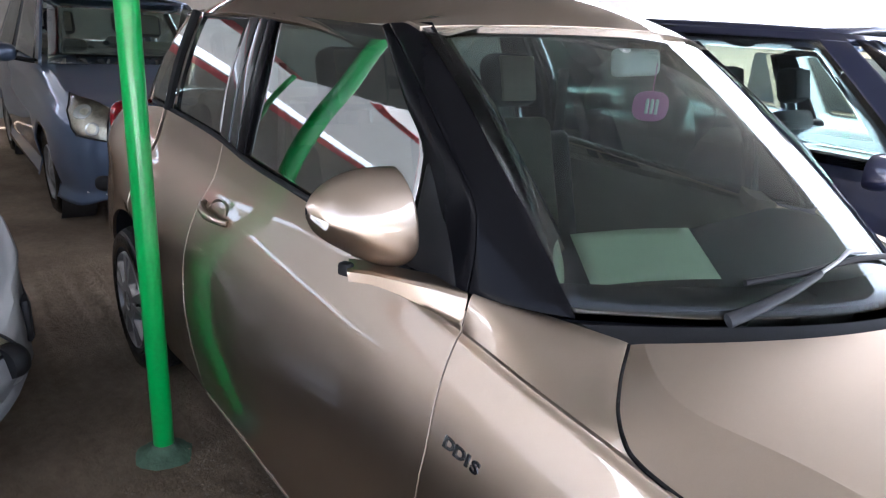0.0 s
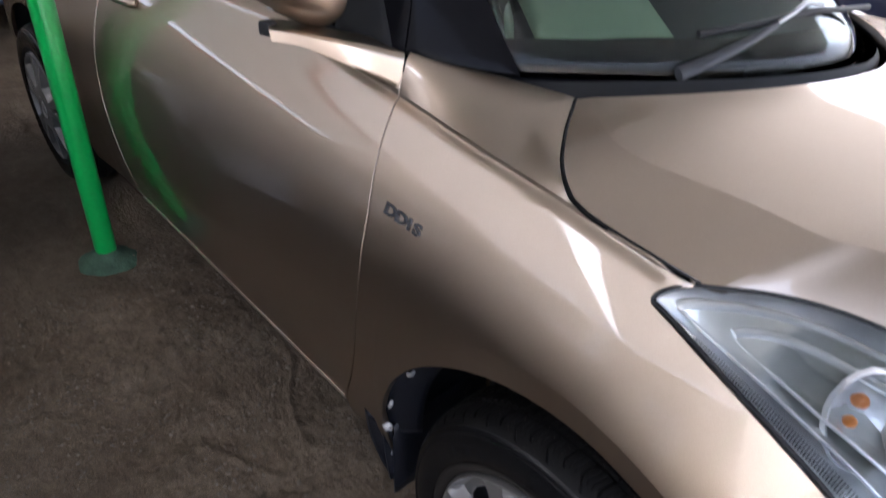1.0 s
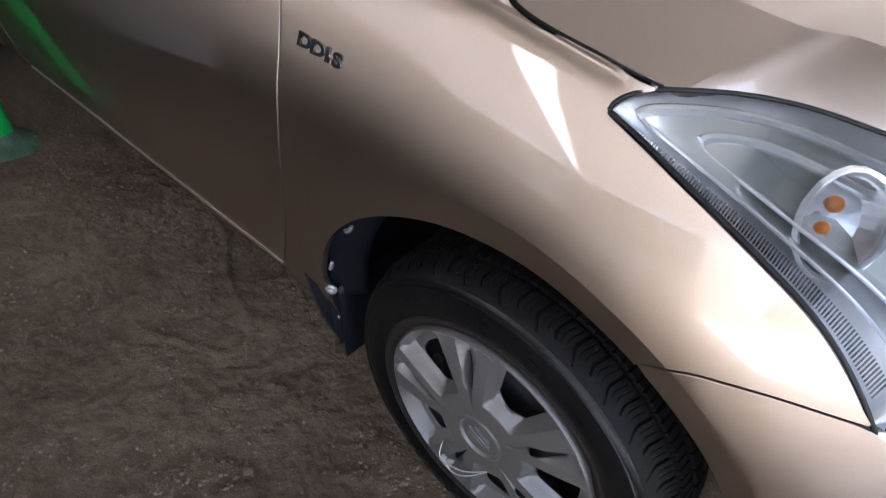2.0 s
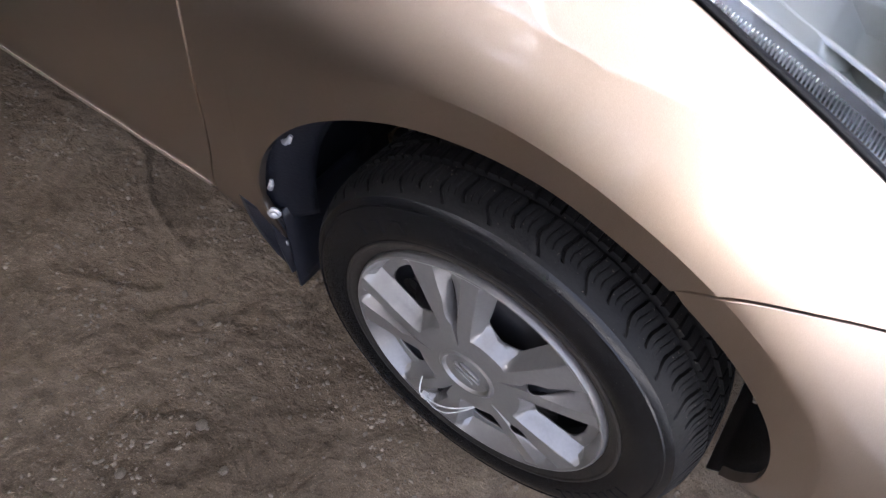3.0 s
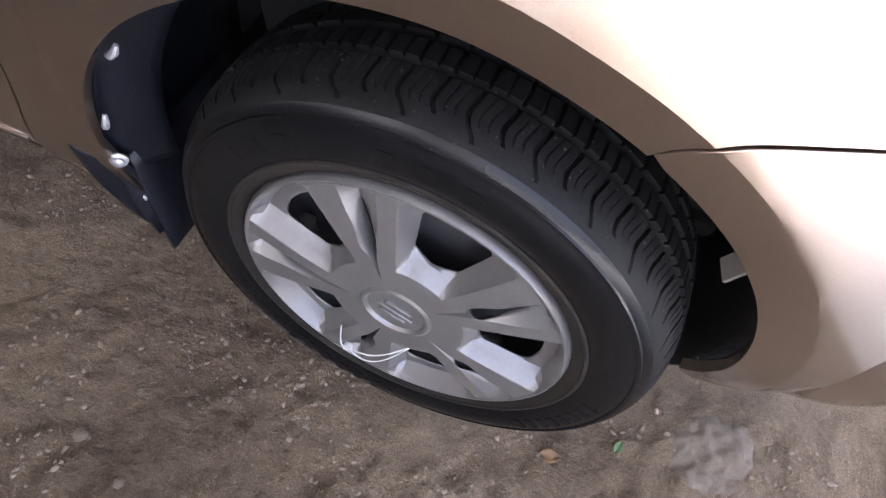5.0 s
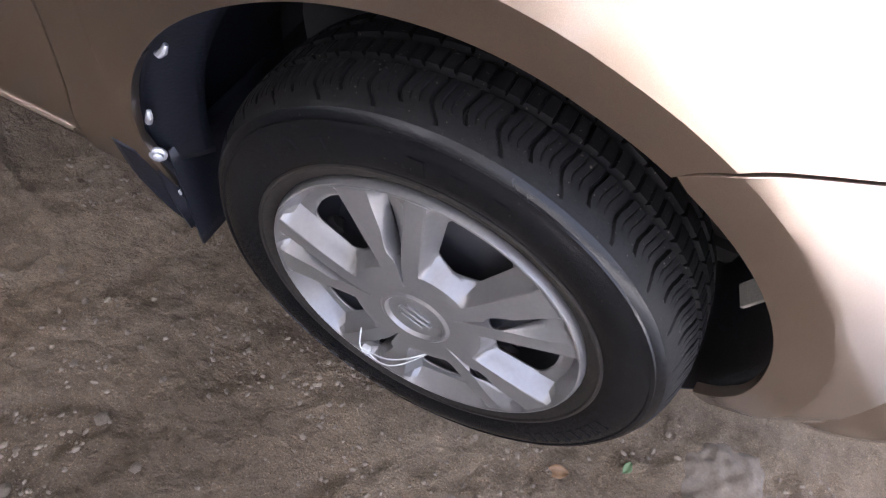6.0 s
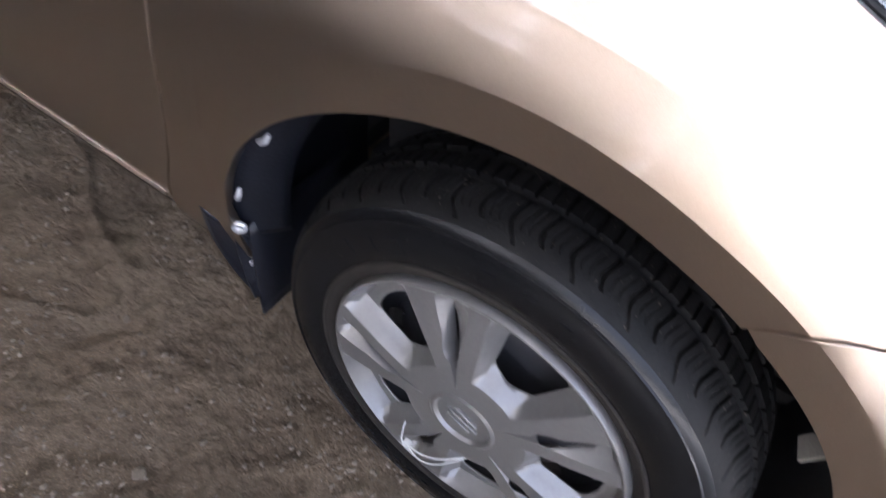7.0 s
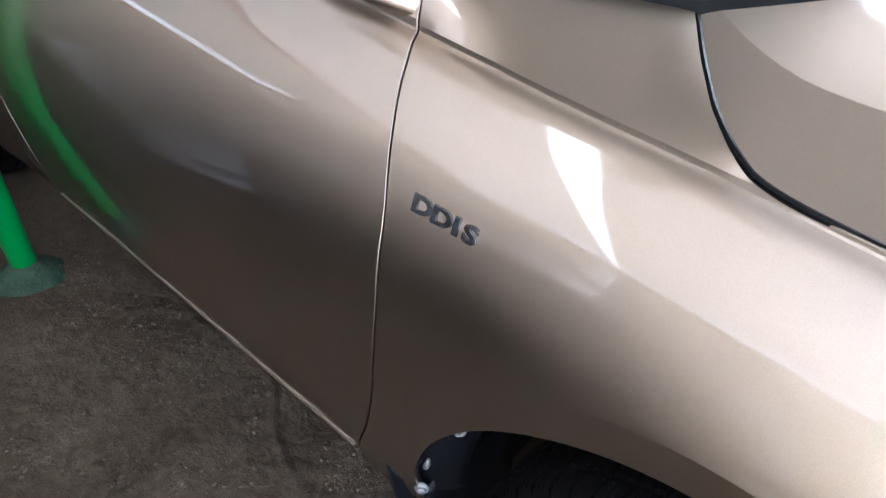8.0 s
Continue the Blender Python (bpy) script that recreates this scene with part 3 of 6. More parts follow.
def pane(name, left, right, parent, label):
    """A side glass with one even bow from the belt to the roof."""
    bm = bmesh.new()

    def f(u, v):
        p = left(v).lerp(right(v), u)
        foot, head = left(0).lerp(right(0), u).y, left(1).lerp(right(1), u).y
        p.y = foot + (head - foot) * v - 0.049 * v * (1 - v) + 0.005
        return p

    grid(bm, f, steps(0, 1, 16), steps(0, 1, 16))
    twin = mirrored(bm)
    for b, o in ((bm, parent[0]), (twin, parent[1])):
        g = part(name, b, GLASS_FILM, o, label, thick=0.003)
        g.visible_shadow = False


pane("window_pane", front_glass_rear, glass_front, (front_door, front_door_far), "raised tempered side glass")
rear_glass_rear = side_path([(-2.275, 1.083), (-2.272, 1.26), (-2.262, 1.437)])
pane("window_pane", rear_glass_rear, rear_glass_front, (rear_door, rear_door_far), "raised tempered side glass")
q_front = side_path([(-2.306, 1.085), (-2.305, 1.25), (-2.290, 1.435)])
q_rear = side_path([(-2.55, 1.095), (-2.515, 1.25), (-2.36, 1.42)])
pane("quarter_glass", q_rear, q_front, (rear_door, rear_door_far), "small fixed quarter glass")
strip("window_divider", rear_glass_rear, q_front, BLACK_TRIM, car, 8, 0.002)
c_rear = path3([(-2.85, -0.60, 1.04), (-2.72, -0.56, 1.2), (-2.52, -0.49, 1.43)])
strip("rear_pillar", c_rear, q_rear, GOLD, car, 12, 0.012)
# rubber along the belt
bm = bmesh.new()
tube(bm, [side_point(x, belt_z(x) + 0.006) + Vector((0, -0.001, 0)) for x in steps(-2.5, -0.69, 40)], 0.008, 8)
twin = mirrored(bm)
part("belt_seal", bm, BLACK_TRIM, car)
part("belt_seal", twin, BLACK_TRIM, car)
# rear window
bm = bmesh.new()
grid(bm, lambda u, v: Vector((-2.86 + 0.30 * v, 0.52 - 1.04 * u, 1.06 + 0.38 * v)), steps(0, 1, 8), steps(0, 1, 6))
g = part("rear_window", bm, GLASS_DARK, car, thick=0.004)
g.visible_shadow = False

# inner shell, its shade in the dark colour: floor, bulkhead and engine bay
# the undertray is added to block light leaking under the car
for name, lo, hi in (("boot_floor", (-3.05, -0.60, 0.22), (-2.86, 0.60, 0.9)), ("cabin_floor", (-2.0, -0.72, 0.165), (-0.45, 0.72, 0.30)), ("bulkhead", (-0.47, -0.66, 0.24), (-0.43, 0.66, 0.90)), ("engine_block", (-0.40, -0.42, 0.30), (0.50, 0.42, 0.66)), ("undertray_light_block", (-0.44, -0.46, 0.16), (0.60, 0.46, 0.20)), ("rear_floor", (-2.86, -0.52, 0.3), (-2.0, 0.52, 0.5))):
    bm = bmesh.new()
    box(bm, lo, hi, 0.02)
    part(name, bm, INNER_SHADE, car)

# ---- wheels ----
def tyre_ring(bm):
    """Tyre about the y axis: sidewall with rings, shoulder blocks and a grooved tread. Returns the rings' radii."""
    n, r = 1440, TYRE_R
    prof = [(0.194, 0.020), (0.198, 0.006), (0.206, -0.001), (0.2170, -0.0055), (0.2185, -0.0080), (0.2215, -0.0080), (0.2230, -0.0060), (0.228, -0.0082), (0.236, -0.0105), (0.243, -0.0117), (0.250, -0.0120), (0.257, -0.0112), (0.264, -0.0095), (0.2705, -0.0070), (0.2715, -0.0082), (0.2755, -0.0070), (0.2765, -0.0045), (0.281, -0.0020), (0.285, 0.0016), (0.2885, 0.0060), (0.2910, 0.0100), (0.2935, 0.0145), (0.2955, 0.0190), (0.2975, 0.0240), (r - 0.0055, 0.0300), (r - 0.0036, 0.0370), (r - 0.0022, 0.0440), (r - 0.0014, 0.0500), (r - 0.0085, 0.0512), (r - 0.0085, 0.0585), (r - 0.0005, 0.0597), (r, 0.0720), (r, 0.0840), (r - 0.0085, 0.0850), (r - 0.0085, 0.0930), (r, 0.0940), (r - 0.0005, 0.1130), (r - 0.0085, 0.1140), (r - 0.0085, 0.1210), (r - 0.0012, 0.1220), (r - 0.004, 0.142), (0.290, 0.160), (0.25, 0.176), (0.20, 0.168)]
    rings = []
    for rad, y in prof:
        ring = []
        for k in range(n):
            a, q = 2 * math.pi * k / n, rad
            long_one, phase = (k // 24) % 2 == 0, k % 24
            if 0.2900 < rad:
                # cross grooves over the shoulder, every second one longer, with fine cuts between
                on = y > (0.0085 if long_one else 0.0180)
                if phase < 3 and on and not 0.0505 < y < 0.0592:
                    q -= 0.0052 if y > 0.028 else 0.0036 if y > 0.018 else 0.0024
                elif phase in (10, 17) and 0.020 < y < 0.046:
                    q -= 0.0014
                elif phase in (12, 13) and 0.0592 < y < 0.0845:
                    q -= 0.0040
            # the grooves run straight across and hook at their outer ends
            hook = max(0.0, (0.026 - y) / 0.018) if rad > 0.2885 else 1.0
            lean = 1.0 * math.sin(min(max((y - 0.03) / 0.03, 0), 1) * 1.5)
            a -= radians(2.6 * min(hook, 1.0) ** 1.6 + lean)
            ring.append(bm.verts.new((q * math.cos(a), y, q * math.sin(a))))
        rings.append(ring)
    for a, b in zip(rings, rings[1:]):
        for k in range(n):
            bm.faces.new((a[k], a[(k + 1) % n], b[(k + 1) % n], b[k]))


def cover_point(a, r):
    """Depth of the wheel cover's face: five pockets and five creased double blades."""
    def ease(t):
        t = min(max(t, 0), 1)
        return t * t * (3 - 2 * t)

    off = (math.degrees(a) - 73.0 + 36.0) % 72.0 - 36.0
    d, e = abs(off), 36.0 - abs(off)
    y = -0.006 - 0.010 * math.cos(min(r / 0.2036, 1) * math.pi / 2) ** 0.7

    fade = min(max((0.1975 - r) / 0.012, 0), 1)
    # rounded where its sides meet
    ka, kb = (20.5 - d) / 6.5, (r - 0.082) / 0.021
    pocket = ease(-math.log(math.exp(-4 * max(ka, -5)) + math.exp(-4 * max(kb, -5))) / 4 + 0.04)
    y += 0.026 * pocket * fade
    # the crease between two blades, steep on one side
    w = 1.0 + 6.0 * ease((r - 0.055) / 0.12)
    side = 1 if off > 0 else -1
    wide = w * (1.25 if side > 0 else 0.55)
    y += 0.016 * max(0.0, 1 - e / wide) * ease((r - 0.055) / 0.05) * fade
    # badge seat and rolled rim
    y += 0.0035 * ease((0.040 - r) / 0.006) - 0.0032 * math.exp(-(((r - 0.0405) / 0.0028) ** 2))
    if r > 0.1955:
        t = (r - 0.1955) / 0.0081
        y += -0.0025 * math.sin(math.pi * min(t, 1)) + 0.010 * t**3
    return y


def wheel_cover(bm):
    rs = [0.0005, 0.012, 0.022, 0.030, 0.036, 0.039, 0.042, 0.046, 0.052, 0.058, 0.065, 0.072, 0.079, 0.084, 0.089, 0.0945, 0.097, 0.100, 0.1025, 0.105, 0.109, 0.114] + steps(0.120, 0.156, 7) + [0.159, 0.162, 0.1645, 0.167, 0.1695, 0.175, 0.180, 0.1855, 0.190, 0.194, 0.1975, 0.1995, 0.2015, 0.2036]

    def lines(r, side):
        """Angles from a pocket's middle to the next crease, with lines on every fold and hole."""
        t = max(abs(r - 0.1335) - 0.024, 0) / 0.0125
        hole = max(14.6 * math.sqrt(max(1 - t**2.4, 0)) if t < 1 else 0.0, 2.0)
        slit = 0.35 + 4.6 * max(0.0, min((0.176 - r) / 0.055, 1, (r - 0.096) / 0.012))
        k = min(max((r - 0.055) / 0.12, 0), 1)
        fold = 36 - (1.0 + 6.0 * k * k * (3 - 2 * k)) * (1.25 if side > 0 else 0.55)
        outer = 36 - slit
        fold = min(fold, outer - 0.3)
        return [0, hole * 0.5, hole, (hole + 15.0) / 2, 15.0, 17.4, 19.9, 20.4, 22.5, 25.0, fold - 0.5, fold, (fold + outer) / 2, outer, 36]

    cols = len(lines(0.1, 1))
    rows = []
    for r in rs:
        ring = []
        for k in range(5):
            angs = [-q for q in reversed(lines(r, -1))][:-1] + lines(r, 1)[:-1]
            ring += [math.radians(73 + 72 * k + q) for q in angs]
        rows.append([bm.verts.new((r * math.cos(a), cover_point(a, r), r * math.sin(a))) for a in ring])
    n = len(rows[0])
    per = n // 5
    for i, (p, q) in enumerate(zip(rows, rows[1:])):
        ra, rb = rs[i], rs[i + 1]
        for k in range(n):
            c = k % per
            if cols - 3 <= c < cols + 1 and 0.0965 < ra and rb < 0.1702:
                continue
            if c == per - 1 and 0.0970 < ra and rb < 0.168:
                continue
            bm.faces.new((p[k], p[(k + 1) % n], q[(k + 1) % n], q[k]))
    bmesh.ops.reverse_faces(bm, faces=bm.faces)


def make_wheel(parent, name="wheel"):
    """A wheel about the y axis, its outer face near y = 0 towards -y."""
    hub = new(name)
    hub.parent = parent
    bm = bmesh.new()
    tyre_ring(bm)
    tyre = part("tyre", bm, RUBBER, hub, "dusty black radial tyre with hooked shoulder grooves", sharp=30)
    # the tread is scuffed grey, the bead brown with dried mud
    tyre.data.materials.append(TREAD)
    tyre.data.materials.append(BEAD)
    for f in tyre.data.polygons:
        rad = math.hypot(f.center.x, f.center.z)
        f.material_index = 1 if rad > 0.2865 else 2 if rad < 0.2235 else 0
    # raised marks on the sidewall
    for start, count, r0, r1, wide in ((75, 3, 0.240, 0.259, 4.4), (118, 3, 0.240, 0.259, 4.4), (232, 6, 0.240, 0.260, 3.0), (318, 8, 0.240, 0.258, 2.2)):
        for i in range(count):
            bm = bmesh.new()
            a0 = radians(start + i * wide * 2.1)
            da = radians(wide)
            q = []
            for dep in (-0.0085, -0.0126):
                for rr, aa in ((r0, a0), (r0, a0 + da), (r1, a0 + da * 0.9), (r1, a0 + da * 0.1)):
                    q.append(bm.verts.new((rr * math.cos(aa), dep, rr * math.sin(aa))))
            for f in ((4, 5, 6, 7), (0, 1, 5, 4), (1, 2, 6, 5), (2, 3, 7, 6), (3, 0, 4, 7)):
                bm.faces.new([q[j] for j in f])
            part("sidewall_marking", bm, RUBBER, tyre, smooth=False)
    bm = bmesh.new()
    lathe(bm, [(0.202, 0.014), (0.196, 0.004), (0.192, 0.010), (0.186, 0.034), (0.176, 0.052), (0.150, 0.060), (0.132, 0.048), (0.100, 0.040), (0.072, 0.046), (0.001, 0.046)], 72)
    rim = part("rim", bm, STEEL_BLACK, hub, "black pressed steel rim behind the cover")
    # vents are shallow dishes, the dark inside them painted on
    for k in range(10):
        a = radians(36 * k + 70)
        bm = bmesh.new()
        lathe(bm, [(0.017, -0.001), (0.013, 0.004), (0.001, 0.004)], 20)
        hole = part("vent_hole_shade", bm, INNER_SHADE, rim)
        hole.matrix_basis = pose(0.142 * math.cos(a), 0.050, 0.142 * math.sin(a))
    bm = bmesh.new()
    wheel_cover(bm)
    cover = part("wheel_cover", bm, SILVER_PLASTIC, hub, "silver plastic wheel cover with five double blades", sharp=24, thick=0.003)
    # plain emblem: an oval with three slanting bars
    for dx, dz, ln in ((-0.0036, -0.0099, 0.034), (0.0, 0.0, 0.046), (0.0036, 0.0099, 0.034)):
        bm = bmesh.new()
        box(bm, (-ln / 2, -0.0020, -0.0030), (ln / 2, 0.003, 0.0030), 0.001, 1)
        e = part("emblem_bar", bm, SILVER_PLASTIC, cover)
        e.matrix_basis = pose(dx, -0.0150, dz, 0, 20, 0)
    return hub


front_wheel = make_wheel(car)
front_wheel.matrix_basis = pose(0, WHEEL_Y, WHEEL_Z, 0, 0, -1.2)
rear_wheel = copy_thing(front_wheel, pose(REAR_X, WHEEL_Y, WHEEL_Z, 0, 24, 0))
for x in (0, REAR_X):
    copy_thing(front_wheel, pose(x, -WHEEL_Y, WHEEL_Z, 0, 15, 180))

# white cable tie looped through the front cover
NYLON = material("milky_nylon", (0.40, 0.40, 0.38), 0.45, 0.0, 0.2, 60.0)
cable_tie = tagged(new("cable_tie"), "white nylon cable tie looped through the wheel cover slots", "cable tie")
cable_tie.matrix_basis = pose(0, WHEEL_Y, WHEEL_Z, 0, 0, -1.2)


def on_cover(deg, r, lift):
    a = radians(deg)
    return Vector((r * math.cos(a), cover_point(a, r) - lift, r * math.sin(a)))


tie_head, tie_end, tie_start = on_cover(-114, 0.139, 0.006), on_cover(-77, 0.106, 0.001), on_cover(-125, 0.127, 0.0)
for name, p0, p1, sag, lift, r in (("strap", tie_head, tie_end, 0.004, 0.004, 0.0011), ("loop", tie_head, tie_end, 0.011, 0.006, 0.0009), ("tail", tie_start, tie_head, 0.003, 0.003, 0.0011)):
    bm = bmesh.new()
    tube(bm, [p0.lerp(p1, q) + Vector((0, -0.009 - 3.0 * lift * math.sin(math.pi * q), -sag * math.sin(math.pi * q))) for q in steps(0, 1, 16)], r, 8)
    part(name, bm, NYLON, cable_tie)
bm = bmesh.new()
box(bm, (-0.0056, -0.005, -0.0056), (0.0056, 0.004, 0.0056), 0.002, 2, Matrix.Translation(on_cover(-114, 0.139, 0.013)))
part("head", bm, NYLON, cable_tie)

# ---- wheel wells, liners and flaps ----
for cx, liner_name in ((0, "front"), (REAR_X, "rear")):
    for side in (-1, 1):
        bm = bmesh.new()
        cc = ARCH_X if cx == 0 else cx
        rl = ARCH_R + 0.012
        grid(bm, lambda u, v: Vector((cc + rl * math.cos(math.pi * (-0.13 + 1.25 * u)), side * (0.80 - 0.12 * max(0, 1 - 4 * u) - 0.30 * v), ARCH_Z + rl * math.sin(math.pi * (-0.13 + 1.25 * u)))), steps(0, 1, 40), steps(0, 1, 4))
        liner = part("wheel_liner", bm, LINER, car, "black plastic wheel liner", thick=0.004)
        # disc closing the well, shade in its near-black colour
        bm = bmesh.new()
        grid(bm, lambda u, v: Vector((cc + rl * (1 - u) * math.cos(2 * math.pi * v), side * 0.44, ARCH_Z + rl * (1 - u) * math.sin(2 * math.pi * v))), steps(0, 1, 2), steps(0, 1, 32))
        part("inner_well", bm, INNER_SHADE, car)

# liner's folded lip behind the front wheel, with clips and bolts
lip = path3([(-0.300, -0.797, 0.585), (-0.345, -0.800, 0.520), (-0.385, -0.800, 0.430), (-0.402, -0.797, 0.340), (-0.408, -0.790, 0.270)])
bm = bmesh.new()
grid(bm, lambda u, v: lip(v) + Vector((-0.016 + 0.062 * u, 0.002 + 0.050 * u * u, 0.0)), steps(0, 1, 8), steps(1, 0, 20))
liner_lip = part("liner_lip", bm, LINER, car, "black liner lip with clips", thick=0.004)
for x, y, z, turn in ((-0.330, -0.809, 0.508, 40), (-0.386, -0.806, 0.381, 15)):
    bm = bmesh.new()
    tube(bm, [(-0.003, -0.001, -0.013), (0.0, -0.004, -0.005), (0.001, -0.004, 0.005), (-0.002, -0.001, 0.013)], [0.0028, 0.0045, 0.0045, 0.0028], 8)
    clip = part("clip", bm, BOLT, liner_lip, "bright spring clip")
    clip.matrix_basis = pose(x + 0.003, y, z, 0, turn, 0)
for x, y, z in ((-0.396, -0.803, 0.306), (-0.409, -0.782, 0.203)):
    bm = bmesh.new()
    lathe(bm, [(0.0115, 0.0), (0.0110, -0.003), (0.007, -0.0045), (0.0065, -0.008), (0.004, -0.0095), (0.0005, -0.0095)], 20)
    bolt = part("bolt", bm, BOLT, liner_lip, "domed zinc bolt")
    bolt.matrix_basis = pose(x, y, z, -4, 0, 35)
# mud flap
bm = bmesh.new()
flap_l = path3([(-0.463, -0.812, 0.308), (-0.455, -0.808, 0.250), (-0.430, -0.795, 0.170), (-0.402, -0.775, 0.100)])
flap_r = path3([(-0.392, -0.798, 0.290), (-0.392, -0.775, 0.230), (-0.388, -0.735, 0.160), (-0.380, -0.700, 0.095)])
grid(bm, lambda u, v: flap_l(v).lerp(flap_r(v), u) + Vector((0, -0.004 * math.sin(math.pi * u), 0)), steps(0, 1, 8), steps(1, 0, 14))
part("mud_flap", bm, LINER, car, "black rubber mud flap behind the front wheel", thick=0.005)
bm = bmesh.new()
grid(bm, lambda u, v: Vector((-0.392 + 0.012 * v, -0.79 + 0.22 * u, 0.30 - 0.205 * v)), steps(0, 1, 6), steps(1, 0, 8))
part("mud_flap", bm, LINER, car, thick=0.005)
# bent bracket between tyre and bumper
bm = bmesh.new()
box(bm, (-0.003, -0.014, -0.03), (0.003, 0.014, 0.03), 0.001, 1, pose(0.322, -0.715, 0.44, 10, 18, 20))
part("bracket", bm, material("dusty_steel", (0.25, 0.23, 0.20), 0.6, 0.3, 0.2, 30.0), car, "dusty bent steel bracket")

# ---- headlamps ----
def lamp_low(u):
    x = 0.030 + 0.390 * u
    return side_point(x, lamp_low_z(x)) + Vector((0, 0.004 * min(1, 0.2 + 8 * u), 0))


lamp_line = [spline([0, 0.018, 0.04, 0.08, 0.12, 0.26, 0.40, 0.56, 0.80, 1.0], c) for c in (
    (0.0300, 0.0305, 0.037, 0.051, 0.066, 0.124, 0.178, 0.246, 0.40, 0.52),
    (-0.7585, -0.7545, -0.7480, -0.7370, -0.7250, -0.6570, -0.6100, -0.5665, -0.467, -0.36),
    (0.8740, 0.8800, 0.8885, 0.8970, 0.9010, 0.8925, 0.8820, 0.8645, 0.818, 0.775))]


def lamp_top(u):
    return Vector([c(u) for c in lamp_line])



LAMP_HOUSING = material("lamp_housing", (0.86, 0.87, 0.88), 0.38, 0.5, 0.08, 6.0)

LAMP_RIM = material("lamp_rim_film", (0.95, 0.95, 0.94), 0.22, 0.6, 0.05, 30.0)
LAMP_BRIGHT = material("lamp_reflector_film", (0.95, 0.95, 0.95), 0.24, 0.45, 0.05, 30.0, 0.002, 60)
LAMP_BOWL = material("lamp_bowl_film", (0.80, 0.81, 0.77), 0.24, 0.6, 0.06, 6.0)


def headlamp(side):
    def flip(bm):
        if side > 0:
            bmesh.ops.scale(bm, vec=(1, -1, 1), verts=bm.verts)
            bmesh.ops.reverse_faces(bm, faces=bm.faces)
        return bm

    def skin(u, v, sink=0.0, shrink=0.0):
        a, b = lamp_low(u), lamp_top(u)
        p = a.lerp(b, shrink + (1 - 2 * shrink) * v)
        n = Vector((0.45, -0.70, 0.55)).normalized()
        return p + n * (0.014 * math.sin(math.pi * v) * math.sin(math.pi * min(u * 3, 0.5)) - sink)

    lamp = new("headlamp")
    lamp.parent = car
    bm = bmesh.new()
    along = steps(0, 0.12, 12) + steps(0.14, 1, 34)
    grid(bm, lambda u, v: skin(u, v), along, steps(0, 1, 14))
    lens = part("lens", flip(bm), GLASS_CLEAR, lamp, "clear moulded headlamp lens")
    lens.visible_shadow = False
    bm = bmesh.new()
    deep = lambda u, v: skin(u, v, 0.002 + 0.008 * min(u * 8, 1) + (0.026 + 0.060 * min(max((u - 0.38) / 0.10, 0), 1)) * math.sin(math.pi * v) ** 0.7 * min(u * 4, 1))
    grid(bm, deep, along, steps(0, 1, 16))
    part("housing", flip(bm), LAMP_HOUSING, lamp, "bright metallised lamp bowl")
    # dark sealing edge round the lens, chrome lines inside
    loop = [skin(u, 0) for u in along]
    for nm, pts, r, mat in (("seal", loop, 0.0028, BLACK_TRIM), ("seal", [skin(u, 1) for u in along], 0.0028, BLACK_TRIM)):
        bm = bmesh.new()
        tube(bm, pts, r, 8)
        part(nm, flip(bm), mat, lamp)
    # two nested bowls, each with a thin bright rim
    for u0, v0, vh, vl, sink in ((0.085, 0.42, 0.81, 0.17, 0.009), (0.24, 0.40, 0.64, 0.27, 0.016)):
        def edge(q, high, u0=u0, v0=v0, vh=vh, vl=vl):
            u = u0 + (0.86 - u0) * q**1.3
            k = 1 - math.exp(-(u - u0) / 0.10)
            k = k**0.6
            return u, v0 + ((vh if high else vl) - v0) * k

        bm = bmesh.new()

        def bowl_at(q, w):
            u, va = edge(q, False)
            vb = edge(q, True)[1]
            return skin(u, va + (vb - va) * w, sink + (0.007 + 0.055 * min(max((u - 0.36) / 0.14, 0), 1)) * max(0.0, math.sin(math.pi * w)) ** 0.6 * min(q * 3, 1))

        grid(bm, bowl_at, steps(0.002, 1, 44), steps(0, 1, 14))
        part("bowl", flip(bm), LAMP_BOWL, lamp, "smooth metallised bowl")
        for high in (True, False):
            bm = bmesh.new()
            tube(bm, [skin(*edge(q, high), sink) for q in steps(0, 1, 40)], [0.0066 - 0.0020 * q if high else 0.0022 for q in steps(0, 1, 40)], 8)
            part("rim", flip(bm), LAMP_RIM, lamp, "bright bowl edge")
    # ribs along the lower edge
    bm = bmesh.new()
    for i in range(90):
        u = 0.10 + 0.78 * i / 90
        a, b = skin(u, 0.03, 0.004), skin(u, 0.10, 0.006)
        tube(bm, [a, b], 0.0013, 4)
    tagged(part("rib_strip", flip(bm), CHROME, lamp, "ribbed reflector strip"), kind="stuff")
    # two round lamps with amber bulbs
    for cx, cy, cz, rr in ((0.268, -0.662, 0.806, 0.062), (0.385, -0.575, 0.760, 0.052)):
        aim = Vector((0.75, -0.5, 0.45)).normalized()
        turn = aim.to_track_quat("-Y", "Z").to_matrix().to_4x4()
        bm = bmesh.new()
        lathe(bm, [(rr, 0.0), (rr * 0.97, -0.006), (rr * 0.9, -0.004), (rr * 0.7, 0.020), (rr * 0.4, 0.032), (0.006, 0.036)], 20)
        bmesh.ops.transform(bm, matrix=Matrix.Translation((cx, cy, cz)) @ turn, verts=bm.verts)
        part("reflector", flip(bm), LAMP_BRIGHT, lamp, "round faceted chrome reflector", smooth=False)
        bm = bmesh.new()
        lathe(bm, [(rr * 0.86, -0.002), (rr * 0.8, -0.014), (rr * 0.6, -0.026), (rr * 0.3, -0.032), (0.001, -0.033)], 32)
